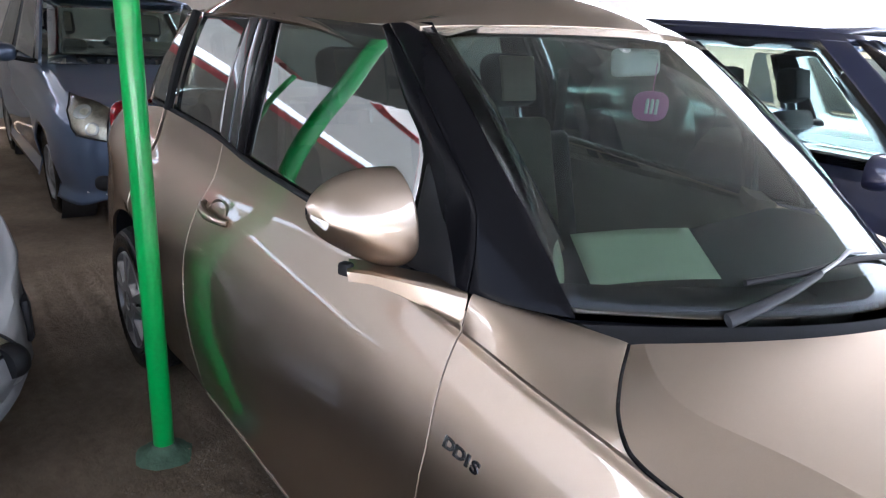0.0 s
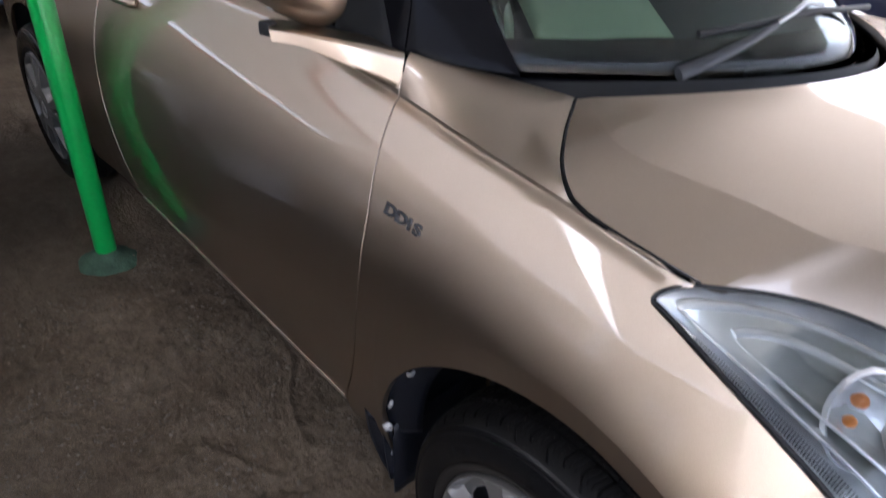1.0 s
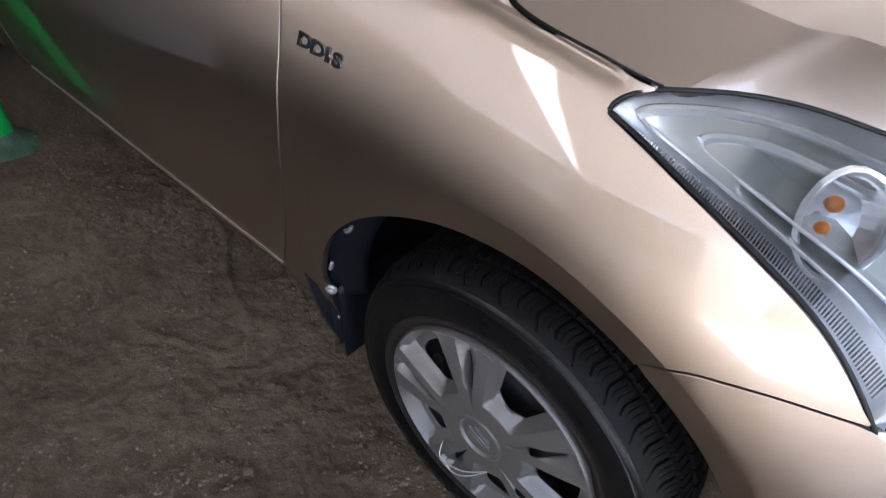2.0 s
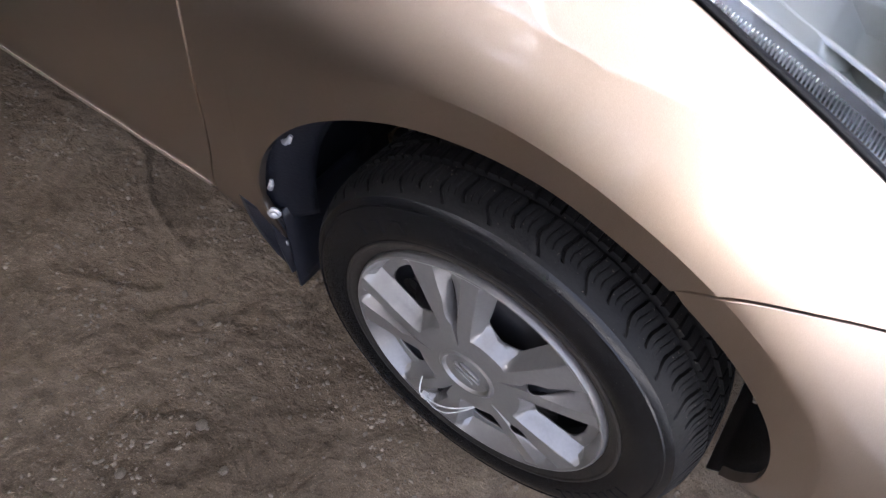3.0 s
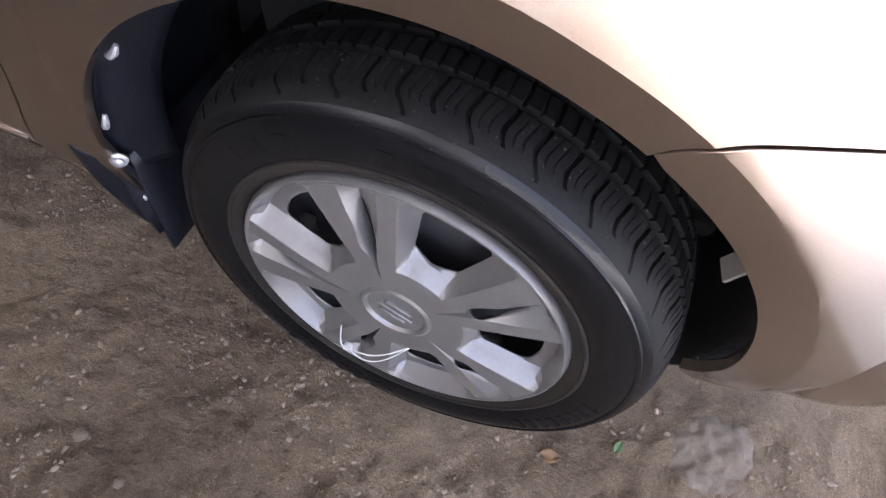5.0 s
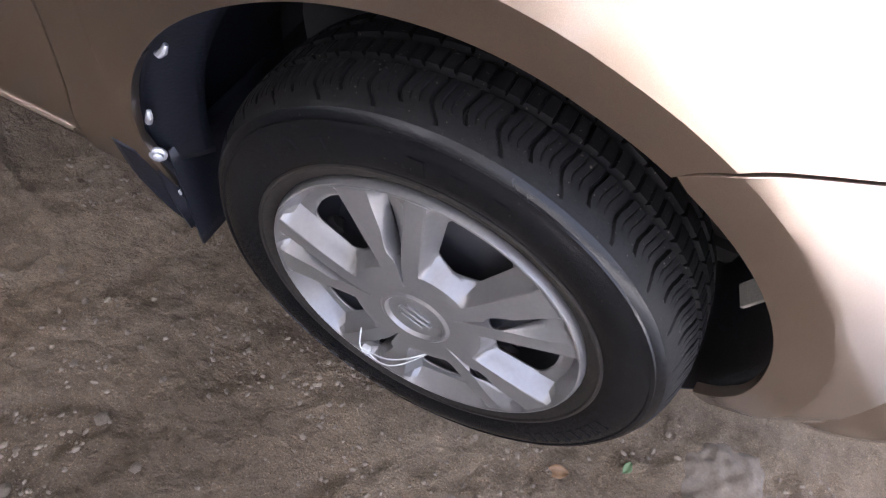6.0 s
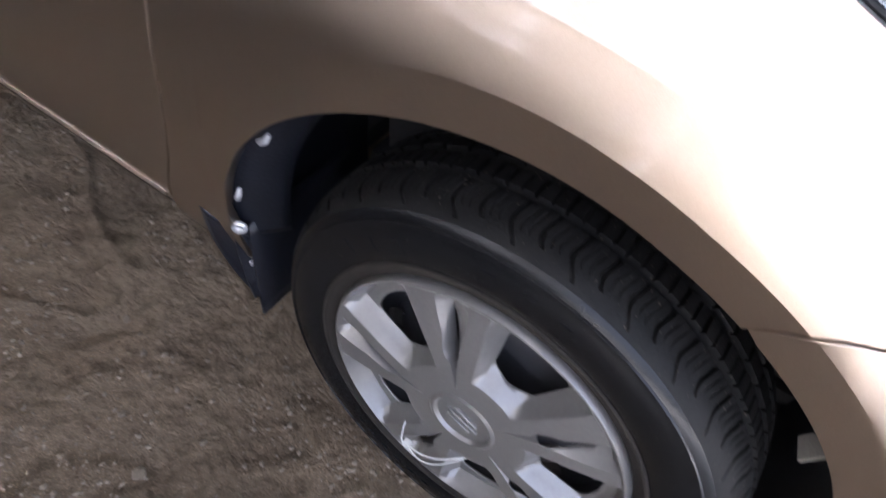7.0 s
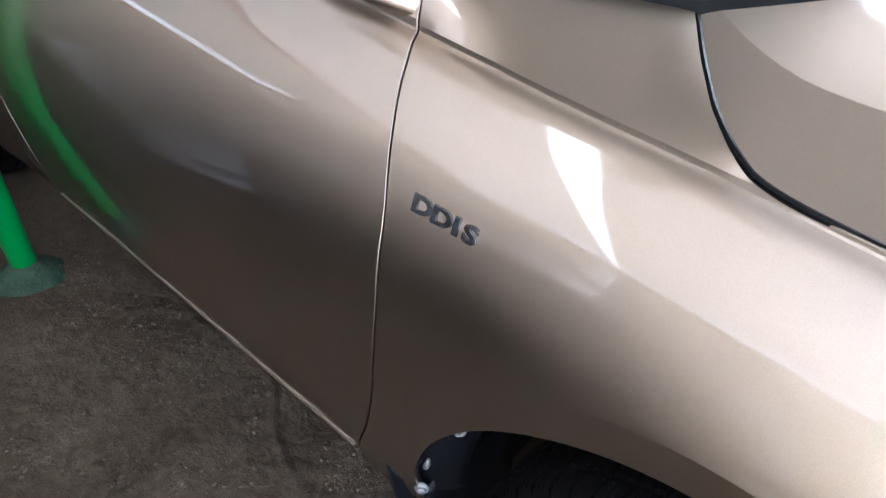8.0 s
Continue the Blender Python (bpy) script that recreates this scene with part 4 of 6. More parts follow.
        bmesh.ops.transform(bm, matrix=Matrix.Translation((cx, cy, cz)) @ turn, verts=bm.verts)
        dome = part("dome", flip(bm), GLASS_CLEAR, lamp, "clear domed lens")
        dome.visible_shadow = False
        for dx, dy, dz, r in ((-0.016, 0.000, 0.018, 0.0092), (-0.014, -0.008, -0.008, 0.0074)):
            bm = bmesh.new()
            lathe(bm, [(r * 0.55, r * 1.1), (r * 0.92, r * 0.5), (r, 0.0), (r * 0.85, -r * 0.55), (r * 0.5, -r * 0.9), (0.0004, -r)], 18)
            bmesh.ops.transform(bm, matrix=Matrix.Translation((cx + dx, cy + dy, cz + dz)) @ turn, verts=bm.verts)
            part("bulb", flip(bm), ORANGE, lamp, "round amber bulb")


headlamp(-1)
headlamp(1)

# ---- badge, handle, mirror, wiper ----
def lettering(text, size, depth, mat, parent, m, name="lettering", label=""):
    curve = bpy.data.curves.new(name, "FONT")
    curve.body, curve.size, curve.extrude, curve.bevel_depth, curve.resolution_u, curve.offset = text, size, depth, 0.0005, 3, 0.0012
    curve.align_x, curve.align_y = "CENTER", "CENTER"
    tmp = bpy.data.objects.new(name, curve)
    mesh = bpy.data.meshes.new_from_object(tmp)
    bpy.data.objects.remove(tmp)
    mesh.name = name
    mesh.materials.clear()
    mesh.materials.append(mat)
    ob = new(name, mesh)
    ob.parent = parent
    ob.matrix_basis = m
    if label:
        tagged(ob, label)
    return ob


DARK_CHROME = material("dark_chrome", (0.22, 0.22, 0.23), 0.16, 1.0, 0.1, 60.0)
badge = new("badge")
badge.parent = car
for letter, k in (("D", 0), ("D", 1), ("I", 1.72), ("S", 2.4)):
    x = -0.414 + 0.0280 * k
    z = 0.795 - 0.0010 * k
    p = side_point(x, z)
    lettering(letter, 0.034, 0.0015, DARK_CHROME, badge, pose(p.x, p.y - 0.001, z, 68, 0, 0) @ Matrix.Diagonal((1.16, 0.78, 1, 1)), "letter", "chrome letter on the fender")

# front door handle in its cup
for side in (-1, 1):
    door = front_door if side < 0 else front_door_far
    bm = bmesh.new()
    pts = [side_point(-1.70 + 0.205 * t, 0.886 - 0.012 * t) + Vector((0, -0.004 - 0.030 * math.sin(math.pi * min(max(t, 0.0), 1)) ** 0.5, 0)) for t in steps(0, 1, 14)]
    tube(bm, pts, [0.009 + 0.006 * math.sin(math.pi * t) for t in steps(0, 1, 14)], 12)
    bmesh.ops.scale(bm, vec=(1, side * -1, 1), verts=bm.verts)
    part("door_handle", bm, GOLD, door, "body-coloured pull handle")
    bm = bmesh.new()
    q = side_point(-1.60, 0.880)
    lathe(bm, [(0.055, -0.0015), (0.051, -0.0025), (0.047, 0.0), (0.03, 0.016), (0.001, 0.022)], 28)
    bmesh.ops.transform(bm, matrix=Matrix.Translation(q) @ pose(0, 0, 0, -27) @ Matrix.Diagonal((1.25, 1, 0.75, 1)), verts=bm.verts)
    bmesh.ops.scale(bm, vec=(1, side * -1, 1), verts=bm.verts)
    part("handle_cup", bm, GOLD, door, "dished cup behind the handle")

# door mirror
def egg(bm, centre, size, m, taper=0.0, n=28, rows=18, power=0.72):
    """A rounded box-like shell, flat towards -x."""
    def f(u, v):
        a, b = 2 * math.pi * u, math.pi * (v - 0.5)
        cb = math.copysign(abs(math.cos(b)) ** power, math.cos(b))
        x = math.sin(b)
        y, z = math.copysign(abs(math.cos(a)) ** power, math.cos(a)) * cb, math.copysign(abs(math.sin(a)) ** power, math.sin(a)) * cb
        x = max(x, -0.35)
        t = (1 - y) / 2
        z *= 1 - taper * t
        z += 0.35 * taper * t
        return m @ Vector((centre[0] + x * size[0], centre[1] + y * size[1], centre[2] + z * size[2]))

    grid(bm, lambda u, v: f(u, v), [i / n for i in range(n)], steps(0, 1, rows), wrap=True)


door_mirror = new("door_mirror")
door_mirror.parent = car
# the shell's outline from its inner end out to the tip: height of top, fold and foot, and depth
shell_y = [-0.752, -0.785, -0.830, -0.870, -0.905, -0.932, -0.946]
shell_top = spline(range(7), [1.208, 1.211, 1.213, 1.209, 1.199, 1.183, 1.166])
shell_fold = spline(range(7), [1.088, 1.098, 1.114, 1.128, 1.141, 1.151, 1.158])
shell_low = spline(range(7), [1.014, 1.026, 1.050, 1.074, 1.098, 1.124, 1.150])
shell_out = spline(range(7), [0.090, 0.091, 0.089, 0.082, 0.066, 0.040, 0.008])
shell_at = spline(range(7), shell_y)


def shell(s, w):
    """w: 0 under the glass, up over the front, 1 at the top of the glass."""
    hi, mid, lo, out = shell_top(s), shell_fold(s), shell_low(s), shell_out(s)
    if w < 0.42:
        q = w / 0.42
        x, z = out * math.sin(q * math.pi / 2) ** 0.85, lo + (mid - lo) * q**1.1
    else:
        q = (w - 0.42) / 0.58
        x, z = out * (1 - q**1.9), mid + (hi - mid) * (1 - max(0.0, 1 - q) ** 1.5)
    return Vector((-0.665 + 0.020 * s / 6 - 0.30 * (shell_at(s) + 0.85) * 0.4 + x, shell_at(s), z))


bm = bmesh.new()
grid(bm, shell, steps(6, 0, 36), steps(0, 1, 34))
finish(bm, 0.006)
bmesh.ops.recalc_face_normals(bm, faces=bm.faces)
part("housing", bm, GOLD, door_mirror, "champagne mirror housing", sharp=40)
bm = bmesh.new()
grid(bm, lambda s, w: Vector((shell(s, 0).x - 0.004, shell_at(s), shell_low(s) + 0.004 + (shell_top(s) - shell_low(s) - 0.008) * w)), steps(0, 5.8, 16), steps(0, 1, 8))
part("backing", bm, BLACK_TRIM, door_mirror, "black rim of the mirror", thick=0.008)
bm = bmesh.new()
grid(bm, lambda s, w: Vector((shell(s, 0).x - 0.014, shell_at(s), shell_low(s) + 0.014 + (shell_top(s) - shell_low(s) - 0.028) * w)), steps(0.4, 5.2, 16), steps(0, 1, 8))
part("mirror_glass", bm, CHROME, door_mirror, "mirror glass", thick=0.002)
bm = bmesh.new()
grid(bm, lambda s, w: shell(s, 0.22 + 0.20 * w) + Vector((0.002, -0.0015, 0)), steps(5.75, 4.7, 12), steps(0, 1, 6))
part("indicator", bm, material("milky_lens", (0.62, 0.60, 0.56), 0.15, 0.0, 0.1, 30.0), door_mirror, "clear side indicator lens")
# foot, from the door's corner out under the shell
foot_rows = [((-0.520, -0.688, 1.004), (-0.519, -0.700, 0.945)), ((-0.575, -0.728, 1.010), (-0.573, -0.732, 0.962)), ((-0.62, -0.776, 1.018), (-0.62, -0.772, 0.984)), ((-0.645, -0.818, 1.028), (-0.645, -0.812, 1.002)), ((-0.660, -0.852, 1.034), (-0.660, -0.848, 1.010))]
foot_a, foot_b = path3([r[0] for r in foot_rows]), path3([r[1] for r in foot_rows])
bm = bmesh.new()


def foot(u, v):
    a, b = foot_a(v), foot_b(v)
    inner = Vector((-0.045, 0.03, 0))
    loop = [b, b + (a - b) * 0.12 + Vector((0.006, -0.004, 0)), b + (a - b) * 0.88 + Vector((0.006, -0.004, 0)), a, a + inner, b + inner]
    k = u * 6
    i = int(k) % 6
    return loop[i].lerp(loop[(i + 1) % 6], k - int(k))


grid(bm, foot, [i / 36 for i in range(36)], steps(0, 1, 16), wrap=True)
bmesh.ops.holes_fill(bm, edges=[e for e in bm.edges if e.is_boundary])
bmesh.ops.recalc_face_normals(bm, faces=bm.faces)
part("foot", bm, GOLD, door_mirror, "champagne mirror foot", sharp=50)
bm = bmesh.new()
box(bm, (-0.012, -0.010, -0.012), (0.012, 0.012, 0.012), 0.005, 2, pose(-0.676, -0.846, 1.028, 0, 0, 20))
part("pivot", bm, BLACK_TRIM, door_mirror)
far_mirror = copy_thing(door_mirror, Matrix())
far_mirror.scale = (1, -1, 1)
far_mirror.location = (-0.10, -0.06, 0.0)

# tail lamps at the rear corners
for side in (-1, 1):
    bm = bmesh.new()
    egg(bm, (0, 0, 0), (0.045, 0.095, 0.105), pose(-3.035, side * 0.640, 0.925, 0, 0, 180 + side * -25), 0.0, 24, 16, 0.6)
    part("tail_lamp", bm, material("red_lens", (0.22, 0.010, 0.014), 0.12, 0.0, 0.1, 30.0, coat=0.6), car, "red tail lamp")

# wiper lying along the foot of the screen
wiper = new("wiper")
wiper.parent = car
bm = bmesh.new()
arm_line = path3([(-0.205, -0.372, 1.006), (-0.185, -0.307, 1.025), (-0.168, -0.221, 1.049), (-0.161, -0.156, 1.067)])


def arm_at(u, v):
    p, w = arm_line(v), 0.016 - 0.008 * v
    a = 2 * math.pi * u
    return p + Vector((0.62, -0.15, -0.55)) * w * math.cos(a) + Vector((0.5, 0.0, 0.8)) * 0.007 * math.sin(a)


grid(bm, arm_at, [i / 14 for i in range(14)], steps(0, 1, 14), wrap=True)
bmesh.ops.holes_fill(bm, edges=[e for e in bm.edges if e.is_boundary])
bmesh.ops.recalc_face_normals(bm, faces=bm.faces)
part("arm", bm, material("grey_wiper_paint", (0.030, 0.032, 0.036), 0.45, 0.1, 0.1, 30.0), wiper, "grey tapered wiper arm")
bm = bmesh.new()
tube(bm, [(-0.225, -0.300, 1.055), (-0.18, -0.184, 1.068), (-0.150, -0.02, 1.078), (-0.14, 0.072, 1.070), (-0.135, 0.22, 1.060)], 0.006, 8)
part("blade", bm, BLACK_TRIM, wiper)
bm = bmesh.new()
tube(bm, [(-0.161, -0.156, 1.069), (-0.159, -0.096, 1.082), (-0.162, -0.050, 1.093), (-0.152, 0.005, 1.088)], [0.004, 0.004, 0.005, 0.006], 8)
part("hook", bm, BOLT, wiper, "bright wiper hook")

# ---- cabin ----
bm = bmesh.new()


def dash(u, v):
    y = (2 * u - 1) * (0.50 + 0.14 * min(v / 0.3, 1))
    k = 1 - (2 * u - 1) ** 2
    x = -0.34 - 0.36 * v + 0.26 * k * (1 - v)
    z = 0.975 + 0.030 * math.sin(math.pi * v) - 0.012 * (1 - k)
    if v > 0.85:
        z -= 2.2 * (v - 0.85) ** 1.3
    z += 0.03 * math.exp(-(((y + 0.34) / 0.15) ** 2) - (((v - 0.92) / 0.14) ** 2))
    return Vector((x, y, z))


grid(bm, lambda v, u: dash(u, v), [1 - q for q in steps(0, 1, 24)], steps(0, 1, 40))
part("dashboard", bm, DASH, car, "dark grained dashboard", thick=0.01)
bm = bmesh.new()
box(bm, (-0.72, -0.60, 0.55), (-0.56, 0.60, 0.86), 0.04, 3)
part("dashboard_front", bm, DASH, car)
steer = new("steering_wheel")
steer.parent = car
steer.matrix_basis = pose(-0.80, -0.34, 0.93, 0, 62, 0)
bm = bmesh.new()
ring = [(0.185 * math.cos(a), 0.185 * math.sin(a), 0) for a in [2 * math.pi * k / 40 for k in range(41)]]
tube(bm, ring, 0.015, 10, False)
part("wheel_rim", bm, DASH, steer)
for a in (90, 200, 340):
    bm = bmesh.new()
    box(bm, (0.03, -0.02, -0.012), (0.18, 0.02, 0.004), 0.006, 2, pose(0, 0, 0, 0, 0, a))
    part("spoke", bm, DASH, steer)
bm = bmesh.new()
egg(bm, (0, 0, 0), (0.03, 0.07, 0.07), pose(0, 0, 0, 0, -90, 0))
part("boss", bm, DASH, steer)


def seat(parent, m, cover=SEAT, edge=SEAT_DARK):
    s = new("seat")
    s.parent = parent
    s.matrix_basis = m
    bm = bmesh.new()
    box(bm, (-0.25, -0.23, -0.06), (0.25, 0.23, 0.08), 0.05, 4)
    part("cushion", bm, cover, s)
    bm = bmesh.new()
    box(bm, (-0.06, -0.19, 0.0), (0.05, 0.19, 0.56), 0.045, 4, pose(-0.24, 0, 0.02, 0, -16, 0))
    part("backrest", bm, cover, s)
    for sy in (-1, 1):
        bm = bmesh.new()
        box(bm, (-0.05, -0.035, 0.02), (0.085, 0.035, 0.50), 0.032, 4, pose(-0.24, sy * 0.205, 0.02, 0, -16, 0))
        part("bolster", bm, edge, s)
        bm = bmesh.new()
        tube(bm, [(0, sy * 0.06, 0.52), (0, sy * 0.06, 0.62)], 0.006, 8)
        bmesh.ops.transform(bm, matrix=pose(-0.24, 0, 0.02, 0, -16, 0), verts=bm.verts)
        part("headrest_post", bm, CHROME, s)
    bm = bmesh.new()
    box(bm, (-0.06, -0.115, 0.60), (0.045, 0.115, 0.79), 0.045, 4, pose(-0.24, 0, 0.02, 0, -14, 0))
    hr = part("headrest", bm, edge, s)
    bm = bmesh.new()
    box(bm, (0.030, -0.085, 0.615), (0.052, 0.085, 0.775), 0.010, 3, pose(-0.24, 0, 0.02, 0, -14, 0))
    part("headrest_face", bm, cover, s)
    return s


driver_seat = seat(car, pose(-1.12, -0.33, 0.58))
copy_thing(driver_seat, pose(-1.12, 0.33, 0.58))
for y in (-0.33, 0.33):
    copy_thing(driver_seat, pose(-2.02, y, 0.58))
# seat belt by the centre pillar
for sy in (-1, 1):
    bm = bmesh.new()
    grid(bm, lambda u, v: Vector((-1.47 - 0.05 * u, sy * (0.60 - 0.02 * v), 0.6 + 0.72 * v)), steps(0, 1, 2), steps(0, 1, 8))
    part("seat_belt", bm, SEAT_DARK, car, thick=0.002)
    bm = bmesh.new()
    grid(bm, lambda u, v: Vector((-2.3 + 1.7 * u, sy * (0.70 - 0.03 * v), 0.35 + 0.62 * v)), steps(0, 1, 6), steps(0, 1, 5))
    part("door_card", bm, SEAT, car, "beige inner door trim", thick=0.01)
bm = bmesh.new()
grid(bm, lambda u, v: Vector((-0.86 - 1.7 * u, -0.50 + v, 1.43 + 0.055 * math.sin(math.pi * v) ** 0.7 + 0.02 * math.sin(math.pi * u))), steps(0, 1, 10), steps(0, 1, 10))
part("headliner", bm, SEAT, car)
bm = bmesh.new()
box(bm, (-0.02, -0.115, -0.032), (0.02, 0.115, 0.032), 0.014, 3, pose(-0.745, 0.0, 1.392, 0, -8, 14))
part("rear_view_mirror", bm, WHITE, car, "rear-view mirror with a pale back")
# pale card on the dashboard
bm = bmesh.new()
corner = [Vector(c) for c in ((-0.422, -0.472, 1.012), (-0.318, -0.203, 1.012), (-0.528, 0.003, 1.030), (-0.624, -0.308, 1.030))]
grid(bm, lambda u, v: corner[0].lerp(corner[1], u).lerp(corner[3].lerp(corner[2], u), v) + Vector((0, 0, 0.004 * math.sin(math.pi * u))), steps(0, 1, 8), steps(0, 1, 6))
card = part("card", bm, CARD, None, "pale green paper card lying on the dashboard", thick=0.001)
tagged(card, "", "card")
# hanging charm
charm = tagged(new("hanging_charm"), "pink and white charm hanging behind the windscreen", "charm")
charm.matrix_basis = pose(-0.685, 0.0, 1.295, 0, 0, -35)
bm = bmesh.new()
tube(bm, [(0, 0, 0.03), (0, 0, 0.10)], 0.0015, 6)
part("cord", bm, PINK, charm)
bm = bmesh.new()
egg(bm, (0, 0, 0), (0.008, 0.045, 0.036), Matrix())
part("body", bm, PINK, charm)
for dy in (-0.012, 0.0, 0.012):
    bm = bmesh.new()
    box(bm, (0.006, dy - 0.004, -0.018), (0.0105, dy + 0.004, 0.018), 0.002, 1)
    part("white_bar", bm, WHITE, charm)

# ---- ground ----
def dirt_material():
    m = bpy.data.materials.new("brown_earth")
    m.use_nodes = True
    n, l = m.node_tree.nodes, m.node_tree.links
    b = n["Principled BSDF"]
    b.inputs["Roughness"].default_value = 0.92
    b.inputs["Specular IOR Level"].default_value = 0.25
    at = n.new("ShaderNodeTexCoord")

    def noise_at(scale, detail, rough=0.55):
        t = n.new("ShaderNodeTexNoise")
        t.inputs["Scale"].default_value, t.inputs["Detail"].default_value, t.inputs["Roughness"].default_value = scale, detail, rough
        l.new(at.outputs["Object"], t.inputs["Vector"])
        return t.outputs[0]

    def ramp(value, stops):
        r = n.new("ShaderNodeValToRGB")
        while len(r.color_ramp.elements) < len(stops):
            r.color_ramp.elements.new(0.5)
        for e, (p, c) in zip(r.color_ramp.elements, stops):
            e.position, e.color = p, (*c, 1)
        l.new(value, r.inputs[0])
        return r.outputs[0]

    def mix(kind, fac, a, c):
        x = n.new("ShaderNodeMix")
        x.data_type, x.blend_type = "RGBA", kind
        x.inputs[0].default_value = fac
        l.new(a, x.inputs[6])
        l.new(c, x.inputs[7])
        return x.outputs[2]

    base = ramp(noise_at(2.3, 8, 0.6), [(0.30, (0.140, 0.103, 0.066)), (0.55, (0.196, 0.149, 0.100)), (0.75, (0.255, 0.200, 0.140))])
    grit = ramp(noise_at(420, 3, 0.7), [(0.30, (0.66, 0.66, 0.66)), (0.48, (1.0, 1.0, 1.0)), (0.62, (1.16, 1.15, 1.12)), (0.70, (2.2, 2.12, 2.0))])
    damp = ramp(noise_at(0.9, 4), [(0.38, (0.72, 0.70, 0.68)), (0.6, (1.05, 1.05, 1.05))])
    mid = ramp(noise_at(26, 6, 0.7), [(0.3, (0.80, 0.79, 0.78)), (0.65, (1.12, 1.11, 1.10))])
    col = mix("MULTIPLY", 1.0, mix("MULTIPLY", 1.0, base, grit), mix("MULTIPLY", 1.0, damp, mid))
    l.new(col, b.inputs["Base Color"])

    def calc(op, x, y, z=None):
        q = n.new("ShaderNodeMath")
        q.operation = op
        for i, v in enumerate((x, y, z)):
            if v is None:
                continue
            if isinstance(v, (int, float)):
                q.inputs[i].default_value = v
            else:
                l.new(v, q.inputs[i])
        return q.outputs[0]

    # grains, small lumps, and patches pressed by tyres and soles
    height = calc("MULTIPLY", noise_at(300, 3, 0.75), 0.0065)
    height = calc("MULTIPLY_ADD", noise_at(80, 6, 0.75), 0.0160, height)
    height = calc("MULTIPLY_ADD", noise_at(20, 6, 0.65), 0.0170, height)
    for turn, place, pitch, size in ((35, 3.0, 52.0, 3.4), (118, 11.0, 64.0, 4.1), (74, 23.0, 45.0, 2.9)):
        shift = n.new("ShaderNodeMapping")
        shift.inputs["Rotation"].default_value = (0, 0, radians(turn))
        shift.inputs["Location"].default_value = (place, place * 0.7, 0)
        l.new(at.outputs["Object"], shift.inputs["Vector"])
        where = n.new("ShaderNodeTexNoise")
        where.inputs["Scale"].default_value, where.inputs["Detail"].default_value = size, 2.0
        l.new(shift.outputs[0], where.inputs["Vector"])
        ribs = n.new("ShaderNodeTexWave")
        ribs.inputs["Scale"].default_value, ribs.inputs["Distortion"].default_value = pitch / 3.2, 5.0
        ribs.inputs["Detail"].default_value, ribs.inputs["Detail Scale"].default_value = 1.0, 0.35
        l.new(shift.outputs[0], ribs.inputs["Vector"])
        mask = n.new("ShaderNodeMapRange")
        mask.inputs["From Min"].default_value, mask.inputs["From Max"].default_value = 0.60, 0.72
        l.new(where.outputs[0], mask.inputs["Value"])
        height = calc("MULTIPLY_ADD", calc("MULTIPLY", ribs.outputs["Fac"], mask.outputs[0]), 0.0026, height)
    bp = n.new("ShaderNodeBump")
    bp.inputs["Strength"].default_value, bp.inputs["Distance"].default_value = 1.0, 1.0
    l.new(height, bp.inputs["Height"])
    l.new(bp.outputs[0], b.inputs["Normal"])
    return m


DIRT = dirt_material()


def axis_steps(lo, a, b, hi, fine):
    """Coordinates that are dense between a and b and thin out to the horizon."""
    out, d = [a], fine
    left = []
    x = a
    while x > lo:
        d *= 1.35
        x -= d
        left.append(max(x, lo))
    mid = steps(a, b, int((b - a) / fine))
    right, d, x = [], fine, b
    while x < hi:
        d *= 1.35
        x += d
        right.append(min(x, hi))
    return left[::-1] + mid + right


def earth(x, y):
    near = 1.0 if abs(x + 0.6) < 3 and abs(y + 1.2) < 1.6 else 0.0
    p = Vector((x, y, 0))
    h = 0.010 * noise.noise(p * 1.7) + 0.008 * noise.noise(p * 5.0)
    if near:
        # fine crumbs only where the path looks closely
        close = min(max(min(x + 1.55, 0.75 - x, y + 1.65, -0.55 - y) / 0.12, 0.0), 1.0)
        h += 0.010 * noise.noise(p * 9) + 0.0080 * noise.noise(p * 23)
        h += close * (0.0045 * noise.noise(p * 47) - 0.0110 * max(0.0, noise.noise(p * 36) - 0.25) + 0.0024 * noise.noise(p * 90))
        # low trodden ridges and dents
        rid = noise.noise(Vector((x * 3.1 + 4, y * 4.3, 2.0)))
        h += 0.016 * math.exp(-((rid / 0.05) ** 2)) * max(0.0, noise.noise(Vector((x * 1.9, y * 1.9, 5.0))))
        dent = noise.noise(Vector((x * 11, y * 11, 8.0)))
        h -= 0.030 * max(0.0, dent - 0.35)
        # ribbed tyre marks beside the car
        for y0, slope, w in ((-1.02, 0.10, 0.07), (-1.30, -0.16, 0.06)):
            d = (y - y0 - slope * x) / w
            if abs(d) < 1:
                h -= close * 0.0025 * (1 - d * d) * (0.6 + 0.8 * math.sin((x + 0.35 * d * d * w) * 260)) * max(0.0, 0.5 + noise.noise(Vector((x * 2.2, y * 2.2, 9))))
    # settled flat under the wheels and the pole
    for cx, cy in ((0, -0.75), (REAR_X, -0.75), (0, 0.75), (REAR_X, 0.75)):
        k = math.exp(-(((x - cx) / 0.16) ** 2 + ((y - cy) / 0.12) ** 2))
        h = h * (1 - k) - 0.004 * k
    return h


bm = bmesh.new()
grid(bm, lambda u, v: Vector((u, v, earth(u, v))), axis_steps(-400, -1.55, 0.75, 400, 0.0055), axis_steps(-400, -1.65, -0.55, 400, 0.0055))
tagged(part("ground", bm, DIRT, None, "bare trodden brown earth with grit and dents"), "", "ground", "", "structure")

STONE = material("grey_brown_stone", (0.170, 0.132, 0.092), 0.9, 0.0, 0.35, 30.0, 0.002, 200)


